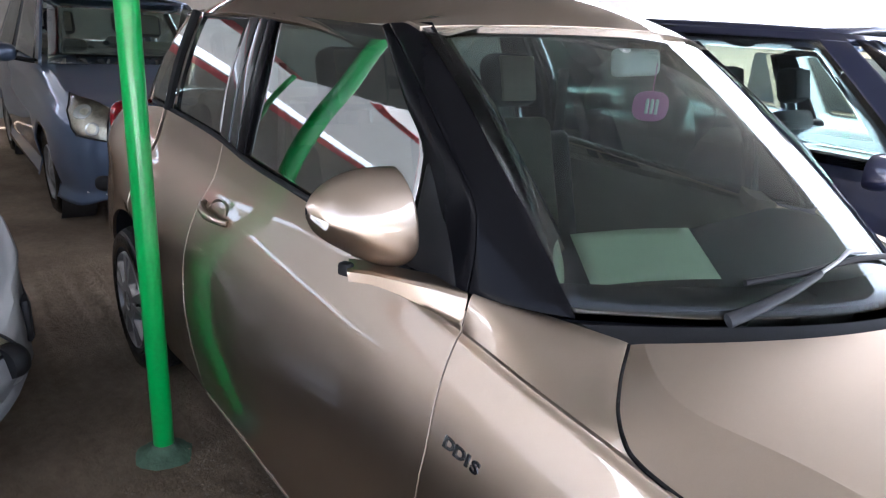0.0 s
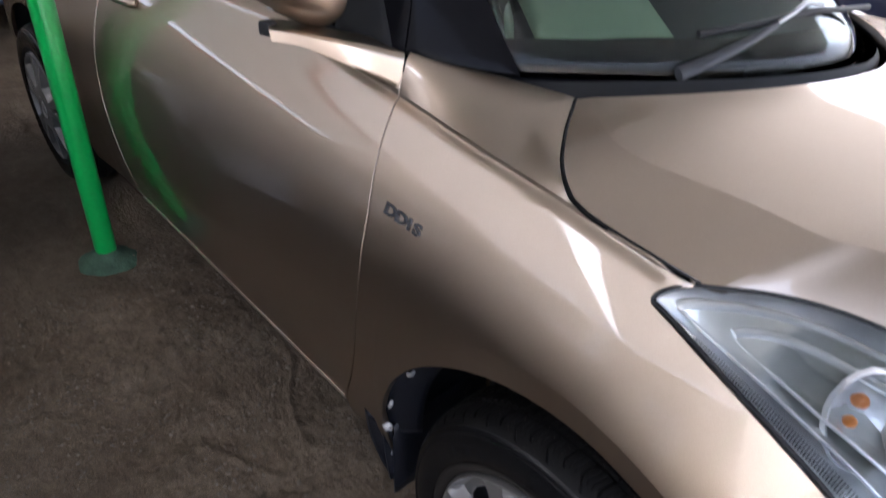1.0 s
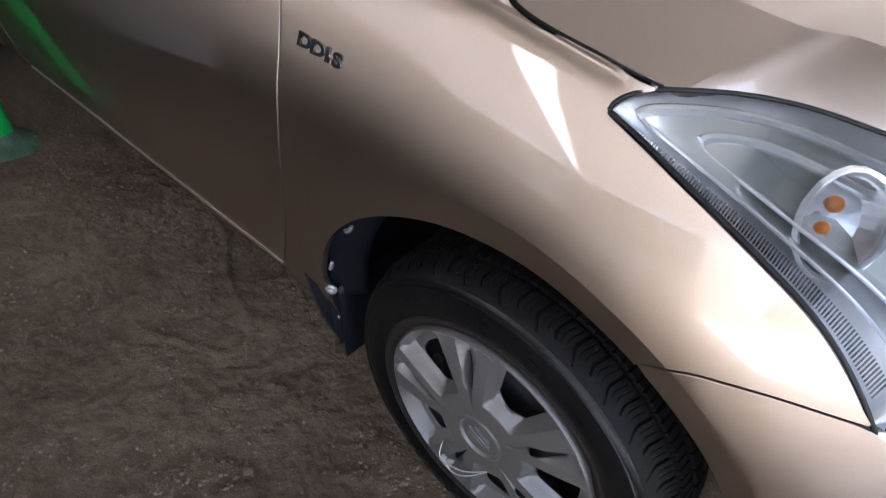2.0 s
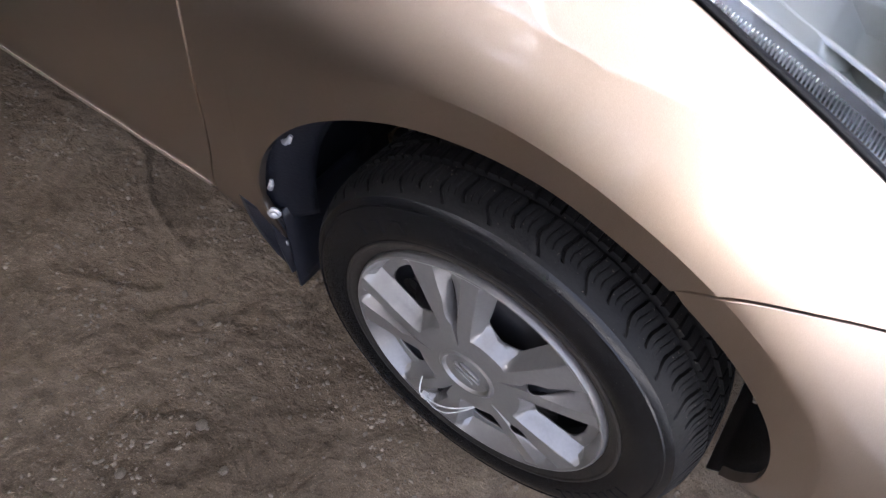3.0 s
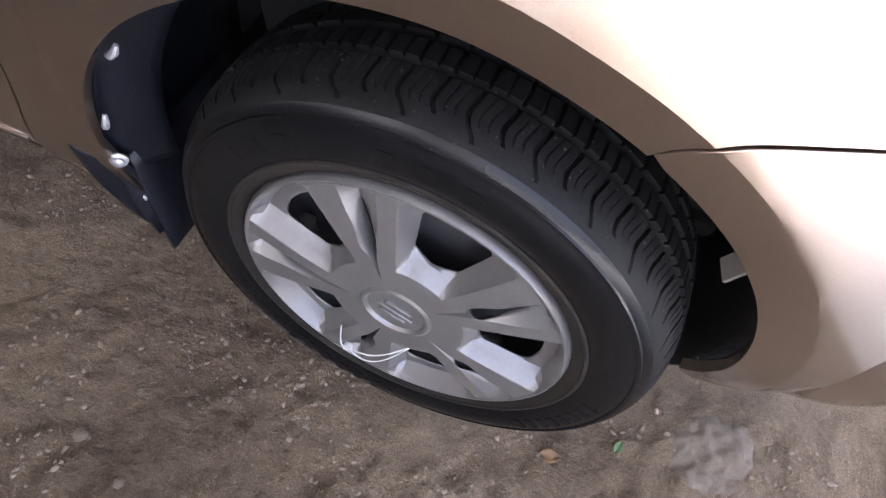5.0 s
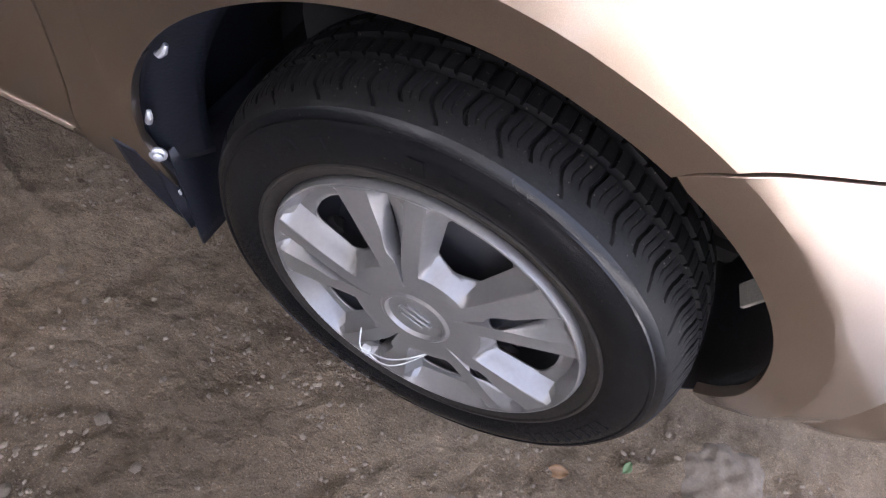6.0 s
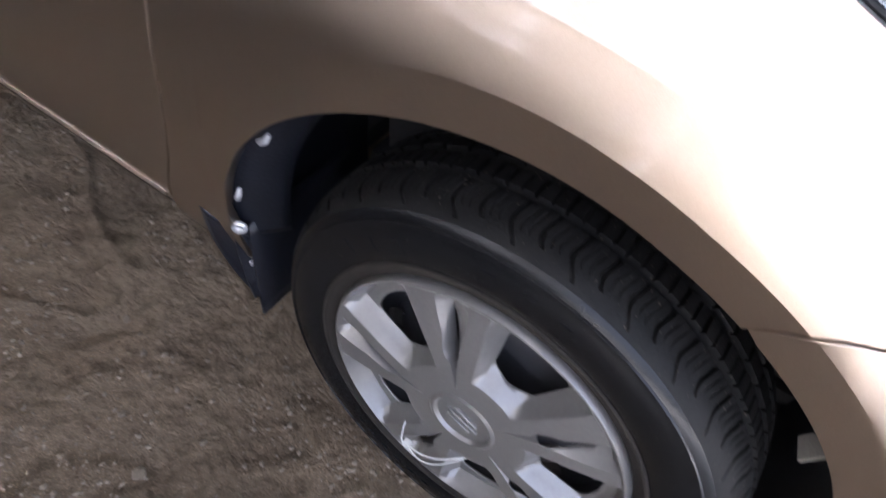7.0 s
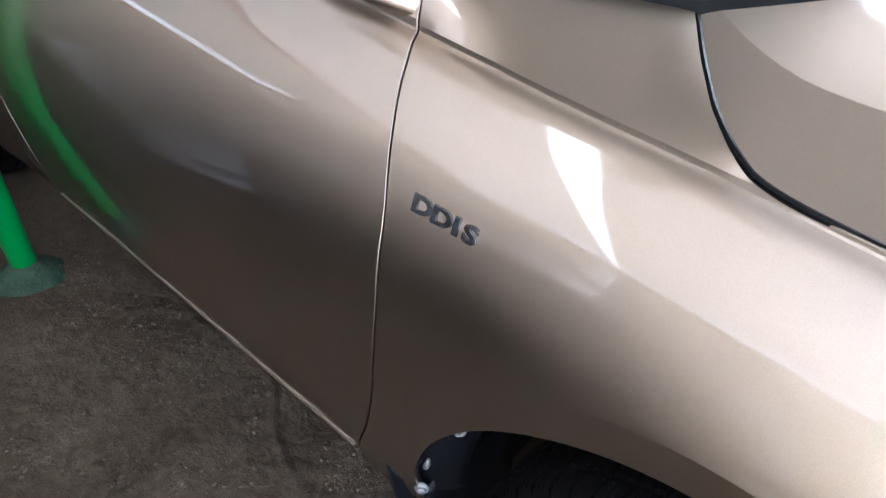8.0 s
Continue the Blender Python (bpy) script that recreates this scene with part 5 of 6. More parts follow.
def stone_mesh(seed):
    rng = random.Random(seed)
    bm = bmesh.new()
    bmesh.ops.create_icosphere(bm, subdivisions=2, radius=1)
    sx, sy, sz = 1, rng.uniform(0.6, 0.95), rng.uniform(0.4, 0.7)
    off = Vector((seed * 3.7, 1, 2))
    for v in bm.verts:
        k = 1 + 0.35 * noise.noise(v.co * 1.4 + off)
        v.co = Vector((v.co.x * sx, v.co.y * sy, v.co.z * sz)) * k
    mesh = bpy.data.meshes.new("pebble")
    bm.to_mesh(mesh)
    bm.free()
    mesh.materials.append(STONE)
    mesh.shade_smooth()
    return mesh


stones = [stone_mesh(i) for i in range(6)]
rng = random.Random(4)
# larger loose pebbles that can be told apart
spots = [(-0.373, -1.065, 0.012), (-0.46, -1.02, 0.007), (-0.28, -1.10, 0.008), (-0.52, -0.93, 0.008), (-0.60, -0.90, 0.009), (-0.33, -0.98, 0.006), (-0.20, -1.13, 0.007), (-0.70, -0.97, 0.006), (-0.94, -0.72, 0.009), (-0.80, -0.86, 0.007), (0.05, -1.13, 0.006), (-0.12, -1.22, 0.009), (-0.41, -1.20, 0.010), (-0.56, -1.13, 0.006), (0.20, -1.08, 0.006), (-0.24, -0.95, 0.005)]
while len(spots) < 150:
    x, y = rng.uniform(-1.7, 0.6), rng.uniform(-1.7, -0.7)
    if abs(x) < 0.2 and y > -0.86:
        continue
    spots.append((x, y, 0.0018 + 0.0042 * rng.random() ** 2.5))
for i, (x, y, r) in enumerate(spots):
    o = new("pebble", stones[i % 6])
    o.matrix_basis = pose(x, y, earth(x, y) + r * 0.2, rng.uniform(-20, 20), rng.uniform(-20, 20), rng.uniform(0, 360)) @ Matrix.Diagonal((r, r, r, 1))
    tagged(o, "small grey-brown pebble lying on bare earth", "pebble", "pebbles on the earth")
# the finer grit, beyond counting
verts, faces = [], []
for i in range(9000):
    x, y = rng.uniform(-1.9, 0.8), rng.uniform(-1.8, -0.62)
    r = 0.0006 + 0.0020 * rng.random() ** 3
    z, k, q = earth(x, y), len(verts), rng.uniform(0, 6.28)
    for a in (0, 2.1, 4.2):
        verts.append((x + r * math.cos(a + q), y + r * math.sin(a + q) * rng.uniform(0.6, 1), z - 0.0004))
    verts.append((x + r * 0.2, y, z + r * rng.uniform(0.5, 1.0)))
    faces += [(k, k + 1, k + 3), (k + 1, k + 2, k + 3), (k + 2, k, k + 3)]
mesh = bpy.data.meshes.new("grit")
mesh.from_pydata(verts, [], faces)
mesh.materials.append(STONE)
tagged(new("grit", mesh), "fine loose grit strewn over the earth", "grit", "", "stuff")

# trodden clods of the same earth
verts, faces = [], []
bm = bmesh.new()
bmesh.ops.create_icosphere(bm, subdivisions=1, radius=1)
ball = [v.co.copy() for v in bm.verts]
tris = [[v.index for v in f.verts] for f in bm.faces]
bm.free()
for i in range(26000):
    x, y = rng.uniform(-1.75, 0.75), rng.uniform(-1.75, -0.62)
    if noise.noise(Vector((x * 5.5, y * 5.5, 3.0))) < rng.uniform(-0.25, 0.35):
        continue
    r = 0.0010 + 0.0050 * rng.random() ** 4
    z, k, turn = earth(x, y), len(verts), rng.uniform(0, 6.28)
    off = Vector((rng.uniform(0, 50), 0, 0))
    sx, sy, sz = rng.uniform(0.7, 1.3), rng.uniform(0.6, 1.0), rng.uniform(0.35, 0.75)
    for c in ball:
        q = c * (1 + 0.5 * noise.noise(c * 1.3 + off))
        a, b = q.x * sx, q.y * sy
        verts.append((x + r * (a * math.cos(turn) - b * math.sin(turn)), y + r * (a * math.sin(turn) + b * math.cos(turn)), z + r * (q.z * sz + 0.1)))
    faces += [[j + k for j in t] for t in tris]
mesh = bpy.data.meshes.new("clods")
mesh.from_pydata(verts, [], faces)
mesh.materials.append(material("crumbled_earth", (0.165, 0.130, 0.092), 0.95, 0.0, 0.35, 40.0, 0.001, 400))
tagged(new("clods", mesh), "crumbs and clods of trodden brown earth", "earth", "", "stuff")


# a worn lump of cement by the bumper's corner
bm = bmesh.new()


def lump(u, v):
    x, y = 0.41 + 0.15 * u, -0.80 + 0.17 * v
    edge = max(0.0, 1 - (2 * u - 1) ** 2) * max(0.0, 1 - (2 * v - 1) ** 2)
    n1, n2 = noise.noise(Vector((x * 14, y * 14, 3))), noise.noise(Vector((x * 45, y * 45, 7)))
    return Vector((x, y, earth(x, y) - 0.013 + 0.021 * edge**0.6 + 0.008 * n1 + 0.004 * n2))


grid(bm, lump, steps(0, 1, 44), steps(0, 1, 36))
tagged(part("cement_lump", bm, material("worn_cement", (0.105, 0.083, 0.060), 0.95, 0.0, 0.3, 18.0, 0.002, 110), None, "worn lump of pale cement set in the earth"), "", "cement")


# fallen leaves
def leaf(x, y, turn, size, mat, label):
    bm = bmesh.new()
    grid(bm, lambda u, v: Vector(((u - 0.5) * size, (v - 0.5) * 0.62 * size * math.sin(math.pi * min(max(u, 0.04), 0.97)) ** 0.8, 0.12 * size * (2 * v - 1) ** 2 + 0.10 * size * math.sin(5 * u))), steps(0, 1, 10), steps(0, 1, 4))
    o = part("fallen_leaf", bm, mat, None, label, thick=0.0006)
    o.matrix_basis = pose(x, y, earth(x, y) + 0.004, 6, -8, turn)
    tagged(o, "", "leaf")


leaf(0.256, -0.822, 20, 0.034, material("dry_leaf", (0.13, 0.070, 0.026), 0.7, 0.0, 0.4, 60.0), "curled dry brown leaf on the earth")
leaf(0.349, -0.770, 70, 0.022, material("green_leaf", (0.075, 0.12, 0.045), 0.6, 0.0, 0.3, 60.0), "small green leaf on the earth")

# ---- green post with its concrete foot ----
post = tagged(new("canopy_post"), "glossy green painted steel post in a concrete collar", "post")
bm = bmesh.new()
tube(bm, [(-1.760, -0.915, -0.02 + 2.72 * t) for t in steps(0, 1, 12)], 0.0335, 28)
part("pipe", bm, GREEN, post)
bm = bmesh.new()
lathe_pts = [(0.100, -0.004), (0.082, 0.008), (0.062, 0.016), (0.046, 0.030), (0.034, 0.046)]
rings = [[bm.verts.new((-1.760 + r * (1 + 0.18 * noise.noise(Vector((math.cos(a) * 2, math.sin(a) * 2, r * 30)))) * math.cos(a), -0.915 + r * (1 + 0.18 * noise.noise(Vector((math.cos(a) * 2, math.sin(a) * 2, 4 + r * 30)))) * math.sin(a), z - 0.004)) for a in [2 * math.pi * k / 28 for k in range(28)]] for r, z in lathe_pts]
for a, b in zip(rings, rings[1:]):
    for k in range(28):
        bm.faces.new((a[k], a[(k + 1) % 28], b[(k + 1) % 28], b[k]))
part("collar", bm, material("painted_concrete", (0.045, 0.085, 0.050), 0.85, 0.0, 0.6, 22.0, 0.003, 60), post, "rough concrete collar splashed with green paint")
# ---- shelter: canvas sheets on green pipes ----
def canvas(name, color, through):
    m = bpy.data.materials.new(name)
    m.use_nodes = True
    n, l = m.node_tree.nodes, m.node_tree.links
    b = n["Principled BSDF"]
    b.inputs["Base Color"].default_value, b.inputs["Roughness"].default_value = (*color, 1), 0.85
    t = n.new("ShaderNodeBsdfTranslucent")
    at, tex = n.new("ShaderNodeTexCoord"), n.new("ShaderNodeTexNoise")
    tex.inputs["Scale"].default_value, tex.inputs["Detail"].default_value = 1.3, 6
    l.new(at.outputs["Object"], tex.inputs["Vector"])
    mx = n.new("ShaderNodeMix")
    mx.data_type = "RGBA"
    mx.inputs[6].default_value = (*[c * 0.8 for c in color], 1)
    mx.inputs[7].default_value = (*color, 1)
    l.new(tex.outputs[0], mx.inputs[0])
    l.new(mx.outputs[2], t.inputs[0])
    l.new(mx.outputs[2], b.inputs["Base Color"])
    mix = n.new("ShaderNodeMixShader")
    mix.inputs[0].default_value = through
    l.new(b.outputs[0], mix.inputs[1])
    l.new(t.outputs[0], mix.inputs[2])
    l.new(mix.outputs[0], n["Material Output"].inputs[0])
    return m


# cloth tones and see-through are tuned to the light wanted on the car
SHEET_GREY = canvas("grey_sheet", (0.09, 0.09, 0.087), 0.012)
SHEET_WHITE = canvas("white_sheet", (0.50, 0.49, 0.475), 0.135)
SHEET_BRIGHT = canvas("thin_white_sheet", (0.80, 0.79, 0.78), 0.10)
SHEET_PALE = canvas("pale_grey_sheet", (0.13, 0.135, 0.13), 0.016)
SHEET_MID = canvas("light_grey_sheet", (0.20, 0.197, 0.19), 0.05)
SHEET_REAR = canvas("thin_rear_sheet", (0.50, 0.51, 0.50), 0.07)
SHEET_NEAR = canvas("thin_pale_sheet", (0.40, 0.39, 0.38), 0.12)
SHEET_GAP_LIGHT = canvas("gap_light_sheet", (0.90, 0.90, 0.90), 0.60)
SHEET_RED = canvas("red_sheet", (0.60, 0.13, 0.15), 0.15)
ROOF_Z = 2.72


def sheet(x0, x1, y0, y1, mat, label, trim=()):
    # an edge given as a pair slants from the first y to the second
    (a0, b0), (a1, b1) = (e if isinstance(e, tuple) else (e, e) for e in (x0, x1))
    bm = bmesh.new()

    def f(u, v):
        l, r = a0 + (b0 - a0) * v, a1 + (b1 - a1) * v
        x, y = l + (r - l) * u, y0 + (y1 - y0) * v
        return Vector((x, y, ROOF_Z + 0.05 * math.sin(2.3 * x) * math.sin(1.1 * y + 0.4) + 0.006 * math.sin(31 * x + 2 * math.sin(y))))

    grid(bm, f, steps(0, 1, max(6, int((b1 - b0) * 12))), steps(0, 1, max(6, int((y1 - y0) * 3))))
    o = part("canvas_roof", bm, mat, None, label)
    tagged(o, "", "canopy", "", "structure")
    for t0, t1, s0, s1 in trim:
        bm = bmesh.new()
        grid(bm, lambda u, v: f(t0 + (t1 - t0) * u, s0 + (s1 - s0) * v) + Vector((0, 0, -0.012)), steps(0, 1, 12), steps(0, 1, 12))
        part("trim_band", bm, SHEET_RED, o, "red edging of the canvas")


# out-of-view roof, cut into strips that pass or block light
sheet(-6.8, -1.46, -1.21, 3.4, SHEET_GREY, "grey canvas shelter roof with red edging", [(0.0, 0.05, 0, 1)])
sheet(-1.46, 0.96, -1.21, 3.4, SHEET_MID, "light grey canvas shelter roof, lightened to brighten the bonnet")
# added flap and strip block front sky from bonnet, pillar and screen reflections
sheet(0.96, 2.5, -1.21, 3.4, SHEET_GREY, "grey canvas flap added out of view to keep sky off the bonnet")
sheet(0.50, 2.5, -1.75, -1.21, SHEET_GREY, "grey canvas strip added out of view to darken pillar and screen")
sheet(-6.8, -1.46, -2.96, -1.21, SHEET_PALE, "pale grey canvas strip of the shelter roof, set to dim the earth below", [(0.0, 0.05, 0, 1)])
sheet(-0.5, 0.50, -2.96, -1.21, SHEET_NEAR, "thin pale canvas strip added out of view for light from above")
sheet(-1.46, -0.5, -2.96, -1.21, SHEET_PALE, "pale grey canvas strip of the shelter roof, set to dim the earth below")
sheet(-5.2, (-2.78, -1.80), -7.66, -2.96, SHEET_BRIGHT, "white canvas shelter roof with red edging", [(0.0, 0.08, 0, 1)])
sheet(-6.8, -5.2, -7.66, -2.96, SHEET_REAR, "thin canvas added out of view at the rear to brighten the window reflections")
sheet((-2.68, -1.46), 0.50, -7.66, -2.96, SHEET_WHITE, "white canvas shelter roof")
# the open gap is filled with glowing white cloth for the fender highlight
sheet((-2.78, -1.80), (-2.68, -1.46), -7.66, -2.96, SHEET_GAP_LIGHT, "thin white sheet added in the roof gap to brighten the fender reflection")
# rear roof is added: thin part lights reflections, grey part shades the blue car
sheet(-9.45, -6.8, -7.66, -1.21, SHEET_REAR, "thin canvas added out of view at the rear to brighten the window reflections")
sheet(-9.45, -6.8, -1.21, 3.4, SHEET_GREY, "grey canvas added out of view at the rear to shade the car behind")
for x, y in ((-6.7, -2.9), (0.42, -7.5), (-6.7, 3.3), (-6.7, -7.5)):
    p = tagged(new("canopy_post"), "green painted steel post of the shelter", "post", "shelter posts")
    bm = bmesh.new()
    tube(bm, [(x, y, -0.02), (x, y, ROOF_Z)], 0.0335, 16)
    part("pipe", bm, GREEN, p)
# unseen pale ground ahead, added to throw sunlight back at the bumper
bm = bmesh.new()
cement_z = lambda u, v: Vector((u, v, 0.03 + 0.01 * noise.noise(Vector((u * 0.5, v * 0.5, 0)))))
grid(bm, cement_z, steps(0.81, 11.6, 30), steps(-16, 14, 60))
tagged(part("pavement", bm, material("pale_bounce_cement", (0.46, 0.45, 0.43), 0.9, 0.0, 0.12, 0.7, 0.003, 14), None, "pale cement slab added out of view to bounce sunlight onto the bumper", thick=0.08), "", "pavement", "", "structure")
PALE_WALL = material("pale_plaster", (0.26, 0.25, 0.23), 0.9, 0.0, 0.15, 0.8, 0.003, 8)
for name, lo, hi in (("wall_rear", (-9.8, -7.7, -0.1), (-9.5, 12, 2.55)), ("wall_far", (-9.5, 17.2, -0.1), (11.0, 17.5, 1.3))):
    bm = bmesh.new()
    box(bm, lo, hi, 0.02)
    tagged(part(name, bm, PALE_WALL, None, "pale plastered boundary wall"), "", "wall", "", "structure")


# unseen dark wall, added for the doors to reflect
bm = bmesh.new()
box(bm, (-9.5, -7.95, -0.1), (-4.6, -7.7, 2.60), 0.02)
tagged(part("wall_side", bm, material("dark_reflection_wall", (0.05, 0.05, 0.045), 0.8, 0.0, 0.3, 1.2, 0.004, 10), None, "dark wall added out of view to darken the door reflections"), "", "wall", "", "structure")
# unseen pale wall, added to lift the reflections in the fender
bm = bmesh.new()
box(bm, (-4.6, -7.93, -0.1), (2.6, -7.7, 2.60), 0.02)
tagged(part("wall_side", bm, material("pale_reflection_wall", (0.34, 0.32, 0.28), 0.9, 0.0, 0.25, 0.9, 0.003, 9), None, "pale wall added out of view to brighten the fender reflections"), "", "wall", "", "structure")
bm = bmesh.new()
box(bm, (-9.52, -7.6, 2.35), (-9.485, 9.1, 2.50), 0.005)
tagged(part("trim", bm, SHEET_RED, None, "red painted band along the wall top"), "", "trim", "", "structure")

# ---- other parked cars ----
LAMP_CREAM = material("pale_reflector", (0.42, 0.39, 0.31), 0.35, 0.6, 0.6, 22.0)
DARK_PAINT = material("dark_grey_paint", (0.02, 0.021, 0.023), 0.35, 0.3, 0.05, 3.0, coat=0.6, fine=700)


from mathutils.bvhtree import BVHTree


def parked_car(m, paint, label, nose=0.78, base=2.4, tail=0.62, half=0.80, hood=(0.80, 0.97), roof_z=1.52, screen=(-0.28, -0.98), name="car", seats=True, roof_paint=None, slope=0.0):
    """A hatchback at or beyond the edge of the view; x to its nose from the front axle, y to its left."""
    c = tagged(new(name), label, "car")
    c.matrix_basis = m
    x1, x0 = nose, -base - tail
    top = spline([x0, x0 + 0.10, x0 + 0.45, screen[0] - 0.05, screen[0] + 0.15, 0.35, nose - 0.10, nose], [0.80, 0.98, 1.02, 1.0, hood[1], hood[0] + 0.06, hood[0] - 0.04, 0.62])
    low = spline([x0, x0 + 0.15, -base, 0, nose - 0.2, nose], [0.36, 0.24, 0.22, 0.22, 0.20, 0.28])
    wid = spline([x0, x0 + 0.12, x0 + 0.5, -0.6, 0.25, nose - 0.22, nose - 0.06, nose], [0.52, 0.70, half - 0.02, half, half - 0.01, half - 0.08, half - 0.24, half - 0.42])
    bm = bmesh.new()
    sect = [(-1.0, 0.0), (-0.96, 0.14), (-1.0, 0.34), (-1.0, 0.60), (-0.965, 0.82), (-0.90, 0.94), (-0.82, 1.0), (-0.5, 1.035), (0, 1.045)]
    sect = sect + [(-a, b) for a, b in sect[-2::-1]]

    def f(x, k):
        w, lo, hi = wid(x), low(x), top(x)
        a, b = sect[k]
        return Vector((x, w * a * (1 - slope * max(0.0, b - 0.45)), lo + (hi - lo) * b))

    xs = steps(x0, x1, 110)
    rows = grid(bm, lambda x, k: f(x, k), xs[::-1], list(range(len(sect))))
    bmesh.ops.subdivide_edges(bm, edges=[e for e in bm.edges if abs((e.verts[0].co - e.verts[1].co).x) < 1e-5 and e.calc_length() > 0.05], cuts=3, use_grid_fill=True)
    ra = 0.335
    dead = set()
    for v in bm.verts:
        for cx in (0.0, -base):
            d = Vector((v.co.x - cx, v.co.z - 0.30))
            if d.length < ra and abs(v.co.y) > half * 0.75:
                if d.length > ra - 0.045:
                    d = d.normalized() * ra
                    v.co.x, v.co.z = cx + d.x, 0.30 + d.y
                else:
                    dead.add(v)
    bmesh.ops.delete(bm, geom=list(dead), context="VERTS")
    for end in (x0, x1):
        ring_edges = [e for e in bm.edges if e.is_boundary and all(abs(v.co.x - end) < 1e-4 for v in e.verts)]
        if ring_edges:
            bmesh.ops.holes_fill(bm, edges=ring_edges)
    bmesh.ops.recalc_face_normals(bm, faces=bm.faces)
    shell = BVHTree.FromBMesh(bm)
    part("body", bm, paint, c, thick=0.012)
    # greenhouse
    zb = 1.0
    gx = {"low": (screen[0], x0 + 0.12), "high": (screen[1], x0 + 0.42)}
    wl, wh = half * 0.90, half * 0.70

    def ring_at(t, s):
        """t: 0 belt, 1 roof; s along the outline, 0 to 4: front, left side, rear, right side."""
        xa = gx["low"][0] + (gx["high"][0] - gx["low"][0]) * t
        xb = gx["low"][1] + (gx["high"][1] - gx["low"][1]) * t
        w = wl + (wh - wl) * t
        z = zb + (roof_z - 0.05 - zb) * t
        i, q = int(s) % 4, s - int(s)
        if i == 0:
            return Vector((xa + 0.10 * (1 - (2 * q - 1) ** 2), -w + 2 * w * q, z))
        if i == 1:
            return Vector((xa + (xb - xa) * q, w, z))
        if i == 2:
            return Vector((xb - 0.06 * (1 - (2 * q - 1) ** 2), w - 2 * w * q, z))
        return Vector((xb + (xa - xb) * q, -w, z))

    def pane_between(nm, s0, s1, t0, t1, mat, inset=0.0):
        bm = bmesh.new()
        grid(bm, lambda s, t: ring_at(t, s), steps(s0, s1, 10), steps(t0, t1, 6))
        o = part(nm, bm, mat, c, thick=0.004 if mat is GLASS_DARK else 0.02)
        if mat is GLASS_DARK:
            o.visible_shadow = False

    pane_between("windscreen", 0.04, 0.96, 0.03, 0.97, GLASS_DARK)
    pane_between("rear_window", 2.06, 2.94, 0.1, 0.95, GLASS_DARK)
    for s0 in (1, 3):
        pane_between("side_window", s0 + 0.05, s0 + 0.46, 0.05, 0.95, GLASS_DARK)
        pane_between("side_window", s0 + 0.52, s0 + 0.93, 0.05, 0.95, GLASS_DARK)
        pane_between("centre_pillar", s0 + 0.46, s0 + 0.52, 0.0, 1.0, BLACK_TRIM)
        pane_between("corner_pillar", s0 - 0.04 if s0 > 1 else 0.96, s0 + 0.05, 0.0, 1.0, paint)
        pane_between("corner_pillar", s0 + 0.93, s0 + 1.04 if s0 < 3 else 3.999, 0.0, 1.0, paint)
        pane_between("window_frame", s0 + 0.0, s0 + 0.999, 0.94, 1.0, paint)
    pane_between("screen_frame", 0.0, 0.999, 0.96, 1.0, paint)
    bm = bmesh.new()

    def roof_at(u, v):
        xa, xb = gx["high"][0] + 0.09 * (1 - (2 * v - 1) ** 2), gx["high"][1]
        return Vector((xa + (xb - xa) * u, wh * (1 - 2 * v), roof_z - 0.05 + 0.05 * math.sin(math.pi * v) ** 0.6 + 0.012 * math.sin(math.pi * u)))

    grid(bm, roof_at, steps(0, 1, 14), steps(0, 1, 16))
    part("roof", bm, roof_paint or paint, c, thick=0.02)
    for x in (0.0, -base):
        for sy in (-1, 1):
            bm = bmesh.new()
            lathe(bm, [(0.19, 0.010), (0.235, -0.010), (0.27, -0.004), (0.292, 0.02), (0.298, 0.06), (0.296, 0.14), (0.27, 0.17)], 40)
            wh_ = new("wheel")
            wh_.parent = c
            wh_.matrix_basis = pose(x, sy * (half - 0.035), 0.298, 0, 0, 0 if sy < 0 else 180)
            part("tyre", bm, RUBBER, wh_)
            bm = bmesh.new()
            n5 = 60
            prof = [(0.195, 0.008), (0.185, -0.006), (0.15, 0.012), (0.10, 0.0), (0.05, -0.006), (0.002, -0.008)]
            rr = [[bm.verts.new((r * math.cos(2 * math.pi * k / n5), y + (0.02 * (0.5 + 0.5 * math.cos(7 * 2 * math.pi * k / n5)) if 0.06 < r < 0.18 else 0), r * math.sin(2 * math.pi * k / n5))) for k in range(n5)] for r, y in prof]
            for a, b in zip(rr, rr[1:]):
                for k in range(n5):
                    bm.faces.new((a[k], a[(k + 1) % n5], b[(k + 1) % n5], b[k]))
            part("wheel_cover", bm, SILVER_PLASTIC, wh_)
            # well cup, again with shade in its colour
            bm = bmesh.new()
            lathe(bm, [(ra + 0.005, 0.03), (ra + 0.005, 0.25), (0.05, 0.25)], 32)
            w2 = part("wheel_well", bm, INNER_SHADE, c)
            w2.matrix_basis = pose(x, sy * (half - 0.01), 0.30, 0, 0, 0 if sy < 0 else 180)
    for sy in (-1, 1):
        # headlamp, mirror
        hl = new("headlamp")
        hl.parent = c
        kz = hood[0] / 0.80
        corners = [Vector((nose - 0.48, sy * -(half - 0.160), 0.880 * kz)), Vector((nose - 0.17, sy * -(half - 0.125), 0.650 * kz)), Vector((nose - 0.05, sy * -(half - 0.27), 0.625 * kz)), Vector((nose - 0.17, sy * -(half - 0.33), 0.810 * kz))]

        def lamp_skin(u, v, rise):
            p = corners[0].lerp(corners[1], u).lerp(corners[3].lerp(corners[2], u), v)
            at, nrm = shell.find_nearest(p)[:2]
            if nrm.dot(at - Vector((nose - 0.6, 0, 0.5))) < 0:
                nrm = -nrm
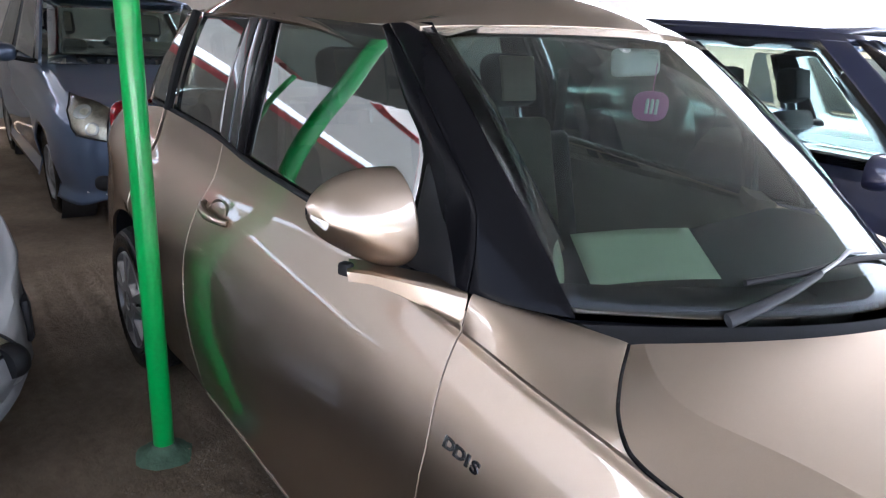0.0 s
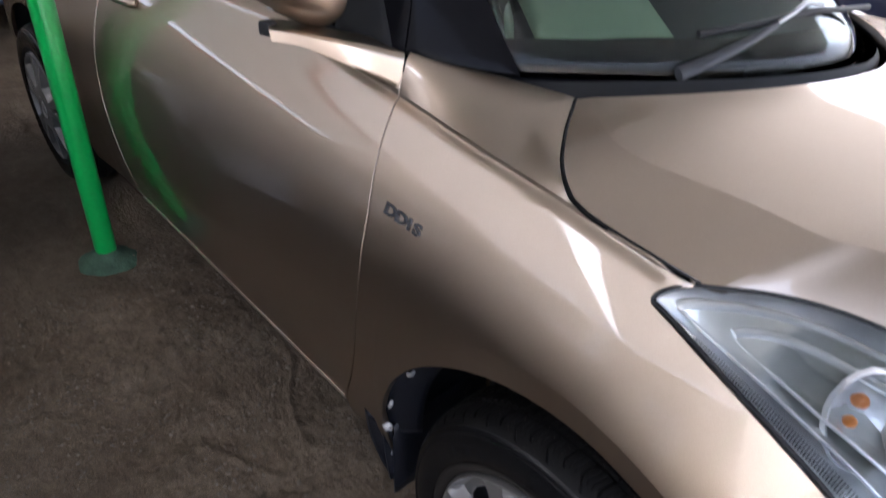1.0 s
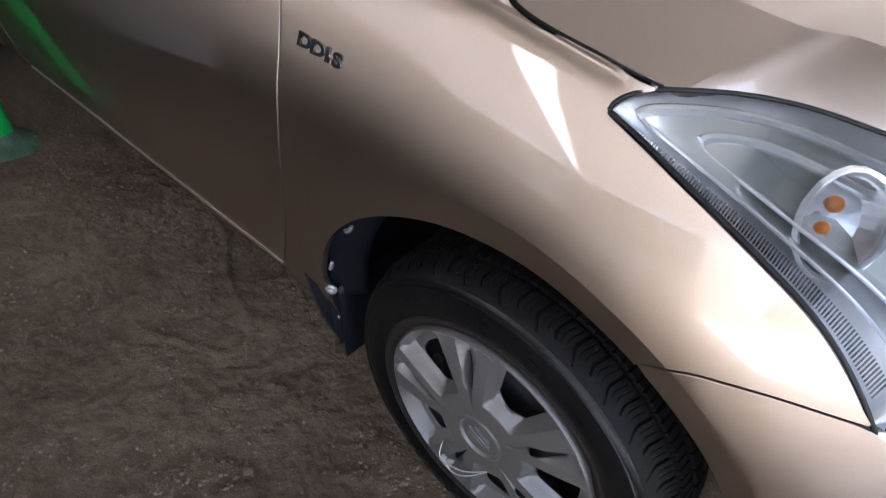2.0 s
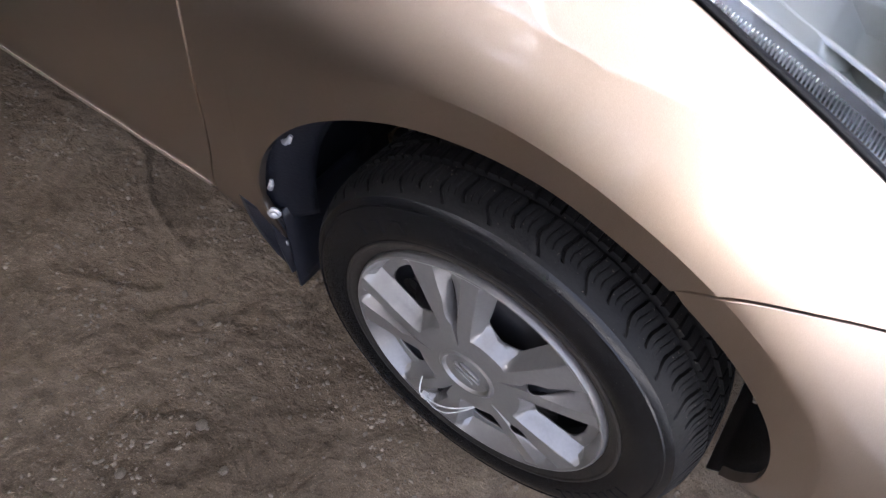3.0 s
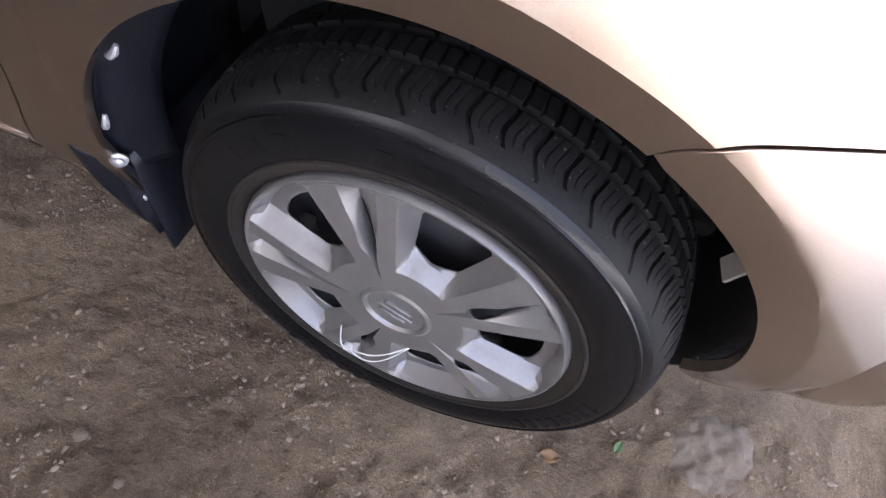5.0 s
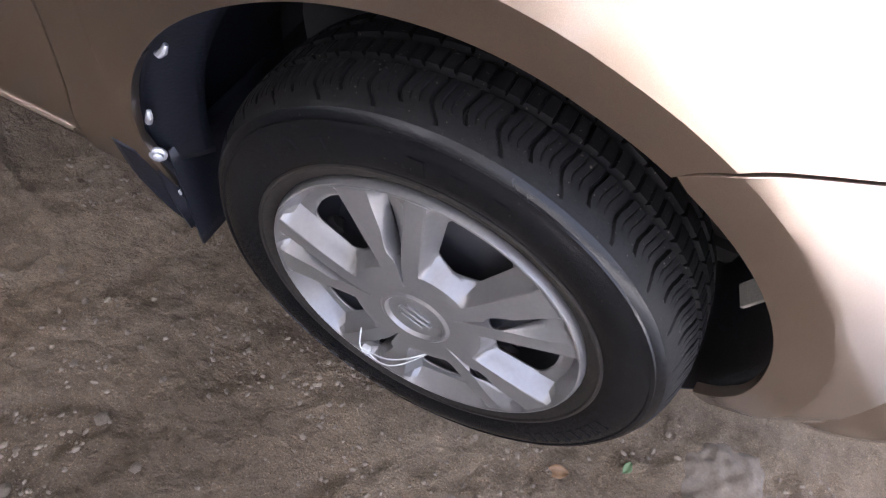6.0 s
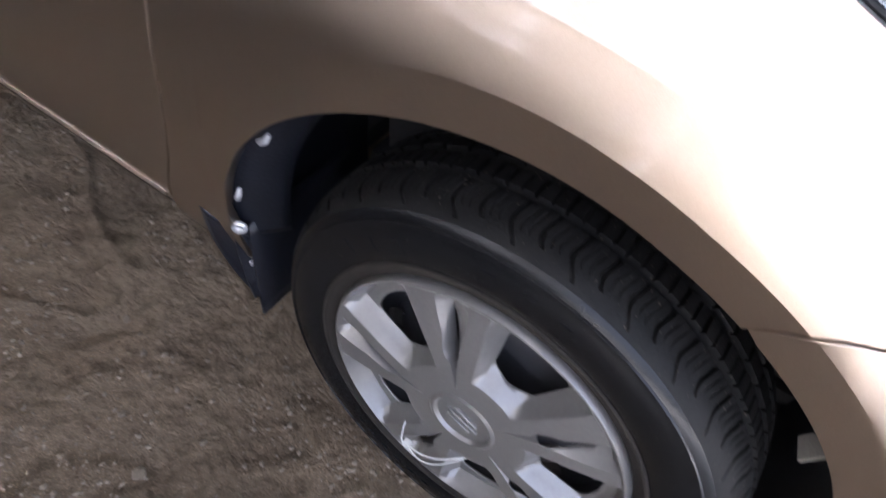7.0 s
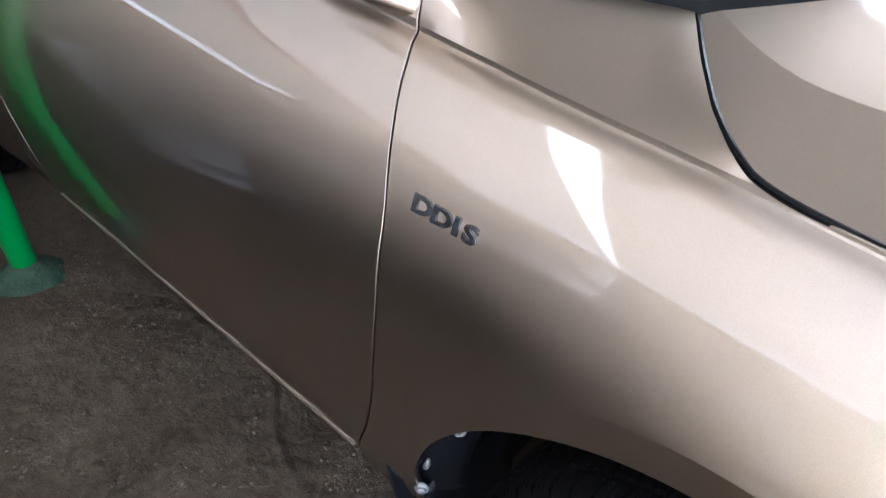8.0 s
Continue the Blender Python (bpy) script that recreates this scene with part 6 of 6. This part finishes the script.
            bow = (max(0.0, math.sin(math.pi * u)) * max(0.0, math.sin(math.pi * v))) ** 0.5
            return at + nrm * (0.004 + rise * bow)

        bm = bmesh.new()
        grid(bm, lambda u, v: lamp_skin(u, v, 0.026), steps(0, 1, 16), steps(0, 1, 12))
        lens = part("lens", bm, GLASS_CLEAR, hl, "clear headlamp lens")
        lens.visible_shadow = False
        bm = bmesh.new()
        grid(bm, lambda u, v: lamp_skin(u, v, 0.003), steps(0, 1, 16), steps(0, 1, 12))
        part("reflector", bm, LAMP_CREAM, hl, "pale lamp reflector")
        bm = bmesh.new()
        tube(bm, [lamp_skin(u, 0, 0) for u in steps(0, 1, 12)] + [lamp_skin(1, v, 0) for v in steps(0.1, 1, 9)] + [lamp_skin(u, 1, 0) for u in steps(0.9, 0, 9)], 0.006, 6)
        part("seal", bm, BLACK_TRIM, hl)
        for u, v, r in ((0.52, 0.42, 0.060), (0.78, 0.62, 0.045)):
            at, up = lamp_skin(u, v, 0.008), (lamp_skin(u, v, 0.03) - lamp_skin(u, v, 0.0)).normalized()
            bm = bmesh.new()
            lathe(bm, [(r, 0.004), (r * 0.95, 0.001), (r * 0.8, 0.003), (r * 0.5, 0.007), (0.002, 0.009)], 24)
            bmesh.ops.transform(bm, matrix=Matrix.Translation(at) @ up.to_track_quat("-Y", "Z").to_matrix().to_4x4(), verts=bm.verts)
            part("bowl", bm, LAMP_BOWL, hl, "round metallised bowl")
        bm = bmesh.new()
        egg(bm, (0, 0, 0), (0.06, 0.11, 0.055), pose(nose - 0.10, sy * (half - 0.28), 0.36, 0, 0, sy * -28))
        part("fog_recess", bm, BLACK_TRIM, c, "dark recess in the bumper")
        bm = bmesh.new()
        tube(bm, [(nose - 0.16, sy * (half - 0.15), 0.29), (nose - 0.06, sy * (half - 0.26), 0.285), (nose - 0.02, sy * (half - 0.38), 0.285)], 0.010, 8)
        part("bright_strip", bm, BOLT, c)
        dm = new("door_mirror")
        dm.parent = c
        bm = bmesh.new()
        egg(bm, (0, 0, 0), (0.07, 0.095, 0.065), pose(screen[0] - 0.32, sy * (half + 0.10), 1.06))
        part("housing", bm, paint, dm)
        bm = bmesh.new()
        tube(bm, [(screen[0] - 0.32, sy * (half - 0.10), 1.0), (screen[0] - 0.33, sy * (half + 0.06), 1.03)], 0.018, 10)
        part("foot", bm, BLACK_TRIM, dm)
    bm = bmesh.new()
    box(bm, (nose - 0.02, -0.42, 0.34), (nose + 0.012, 0.42, 0.50), 0.02, 2)
    part("grille", bm, BLACK_TRIM, c)
    bm = bmesh.new()
    box(bm, (x0 + 0.4, -half * 0.8, 0.26), (screen[0] + 0.1, half * 0.8, 0.36), 0.02)
    part("floor_pan", bm, INNER_SHADE, c)
    bm = bmesh.new()
    box(bm, (screen[0] - 0.30, -half * 0.84, 0.5), (screen[0] + 0.05, half * 0.84, 0.97), 0.05, 3)
    part("dashboard", bm, DASH, c)
    if seats:
        s0 = seat(c, pose(screen[0] - 0.85, -0.36, 0.56), SEAT_DARK if paint is NAVY_PAINT else SEAT, SEAT_DARK)
        copy_thing(s0, pose(screen[0] - 0.85, 0.36, 0.56))
        copy_thing(s0, pose(screen[0] - 1.72, -0.36, 0.56))
        copy_thing(s0, pose(screen[0] - 1.72, 0.36, 0.56))
    return c


parked_car(pose(-4.93, 0.02, 0), BLUE_PAINT, "blue-grey compact hatchback parked nose to tail behind the sedan", name="car")
parked_car(pose(-2.53, -2.0, 0, 0, 0, 90), SILVER_PAINT, "silver hatchback parked facing the side of the sedan", name="car", seats=False, hood=(0.50, 0.84), slope=0.34)
# never in view: added as a dark shape for the doors to reflect
parked_car(pose(-0.84, -2.72, 0, 0, 0, 90), DARK_PAINT, "dark grey hatchback added out of view to darken the door reflections", name="car", seats=False)
parked_car(pose(0.05, 2.12, 0), NAVY_PAINT, "navy hatchback with dark seats parked alongside the sedan", name="car", roof_z=1.57)
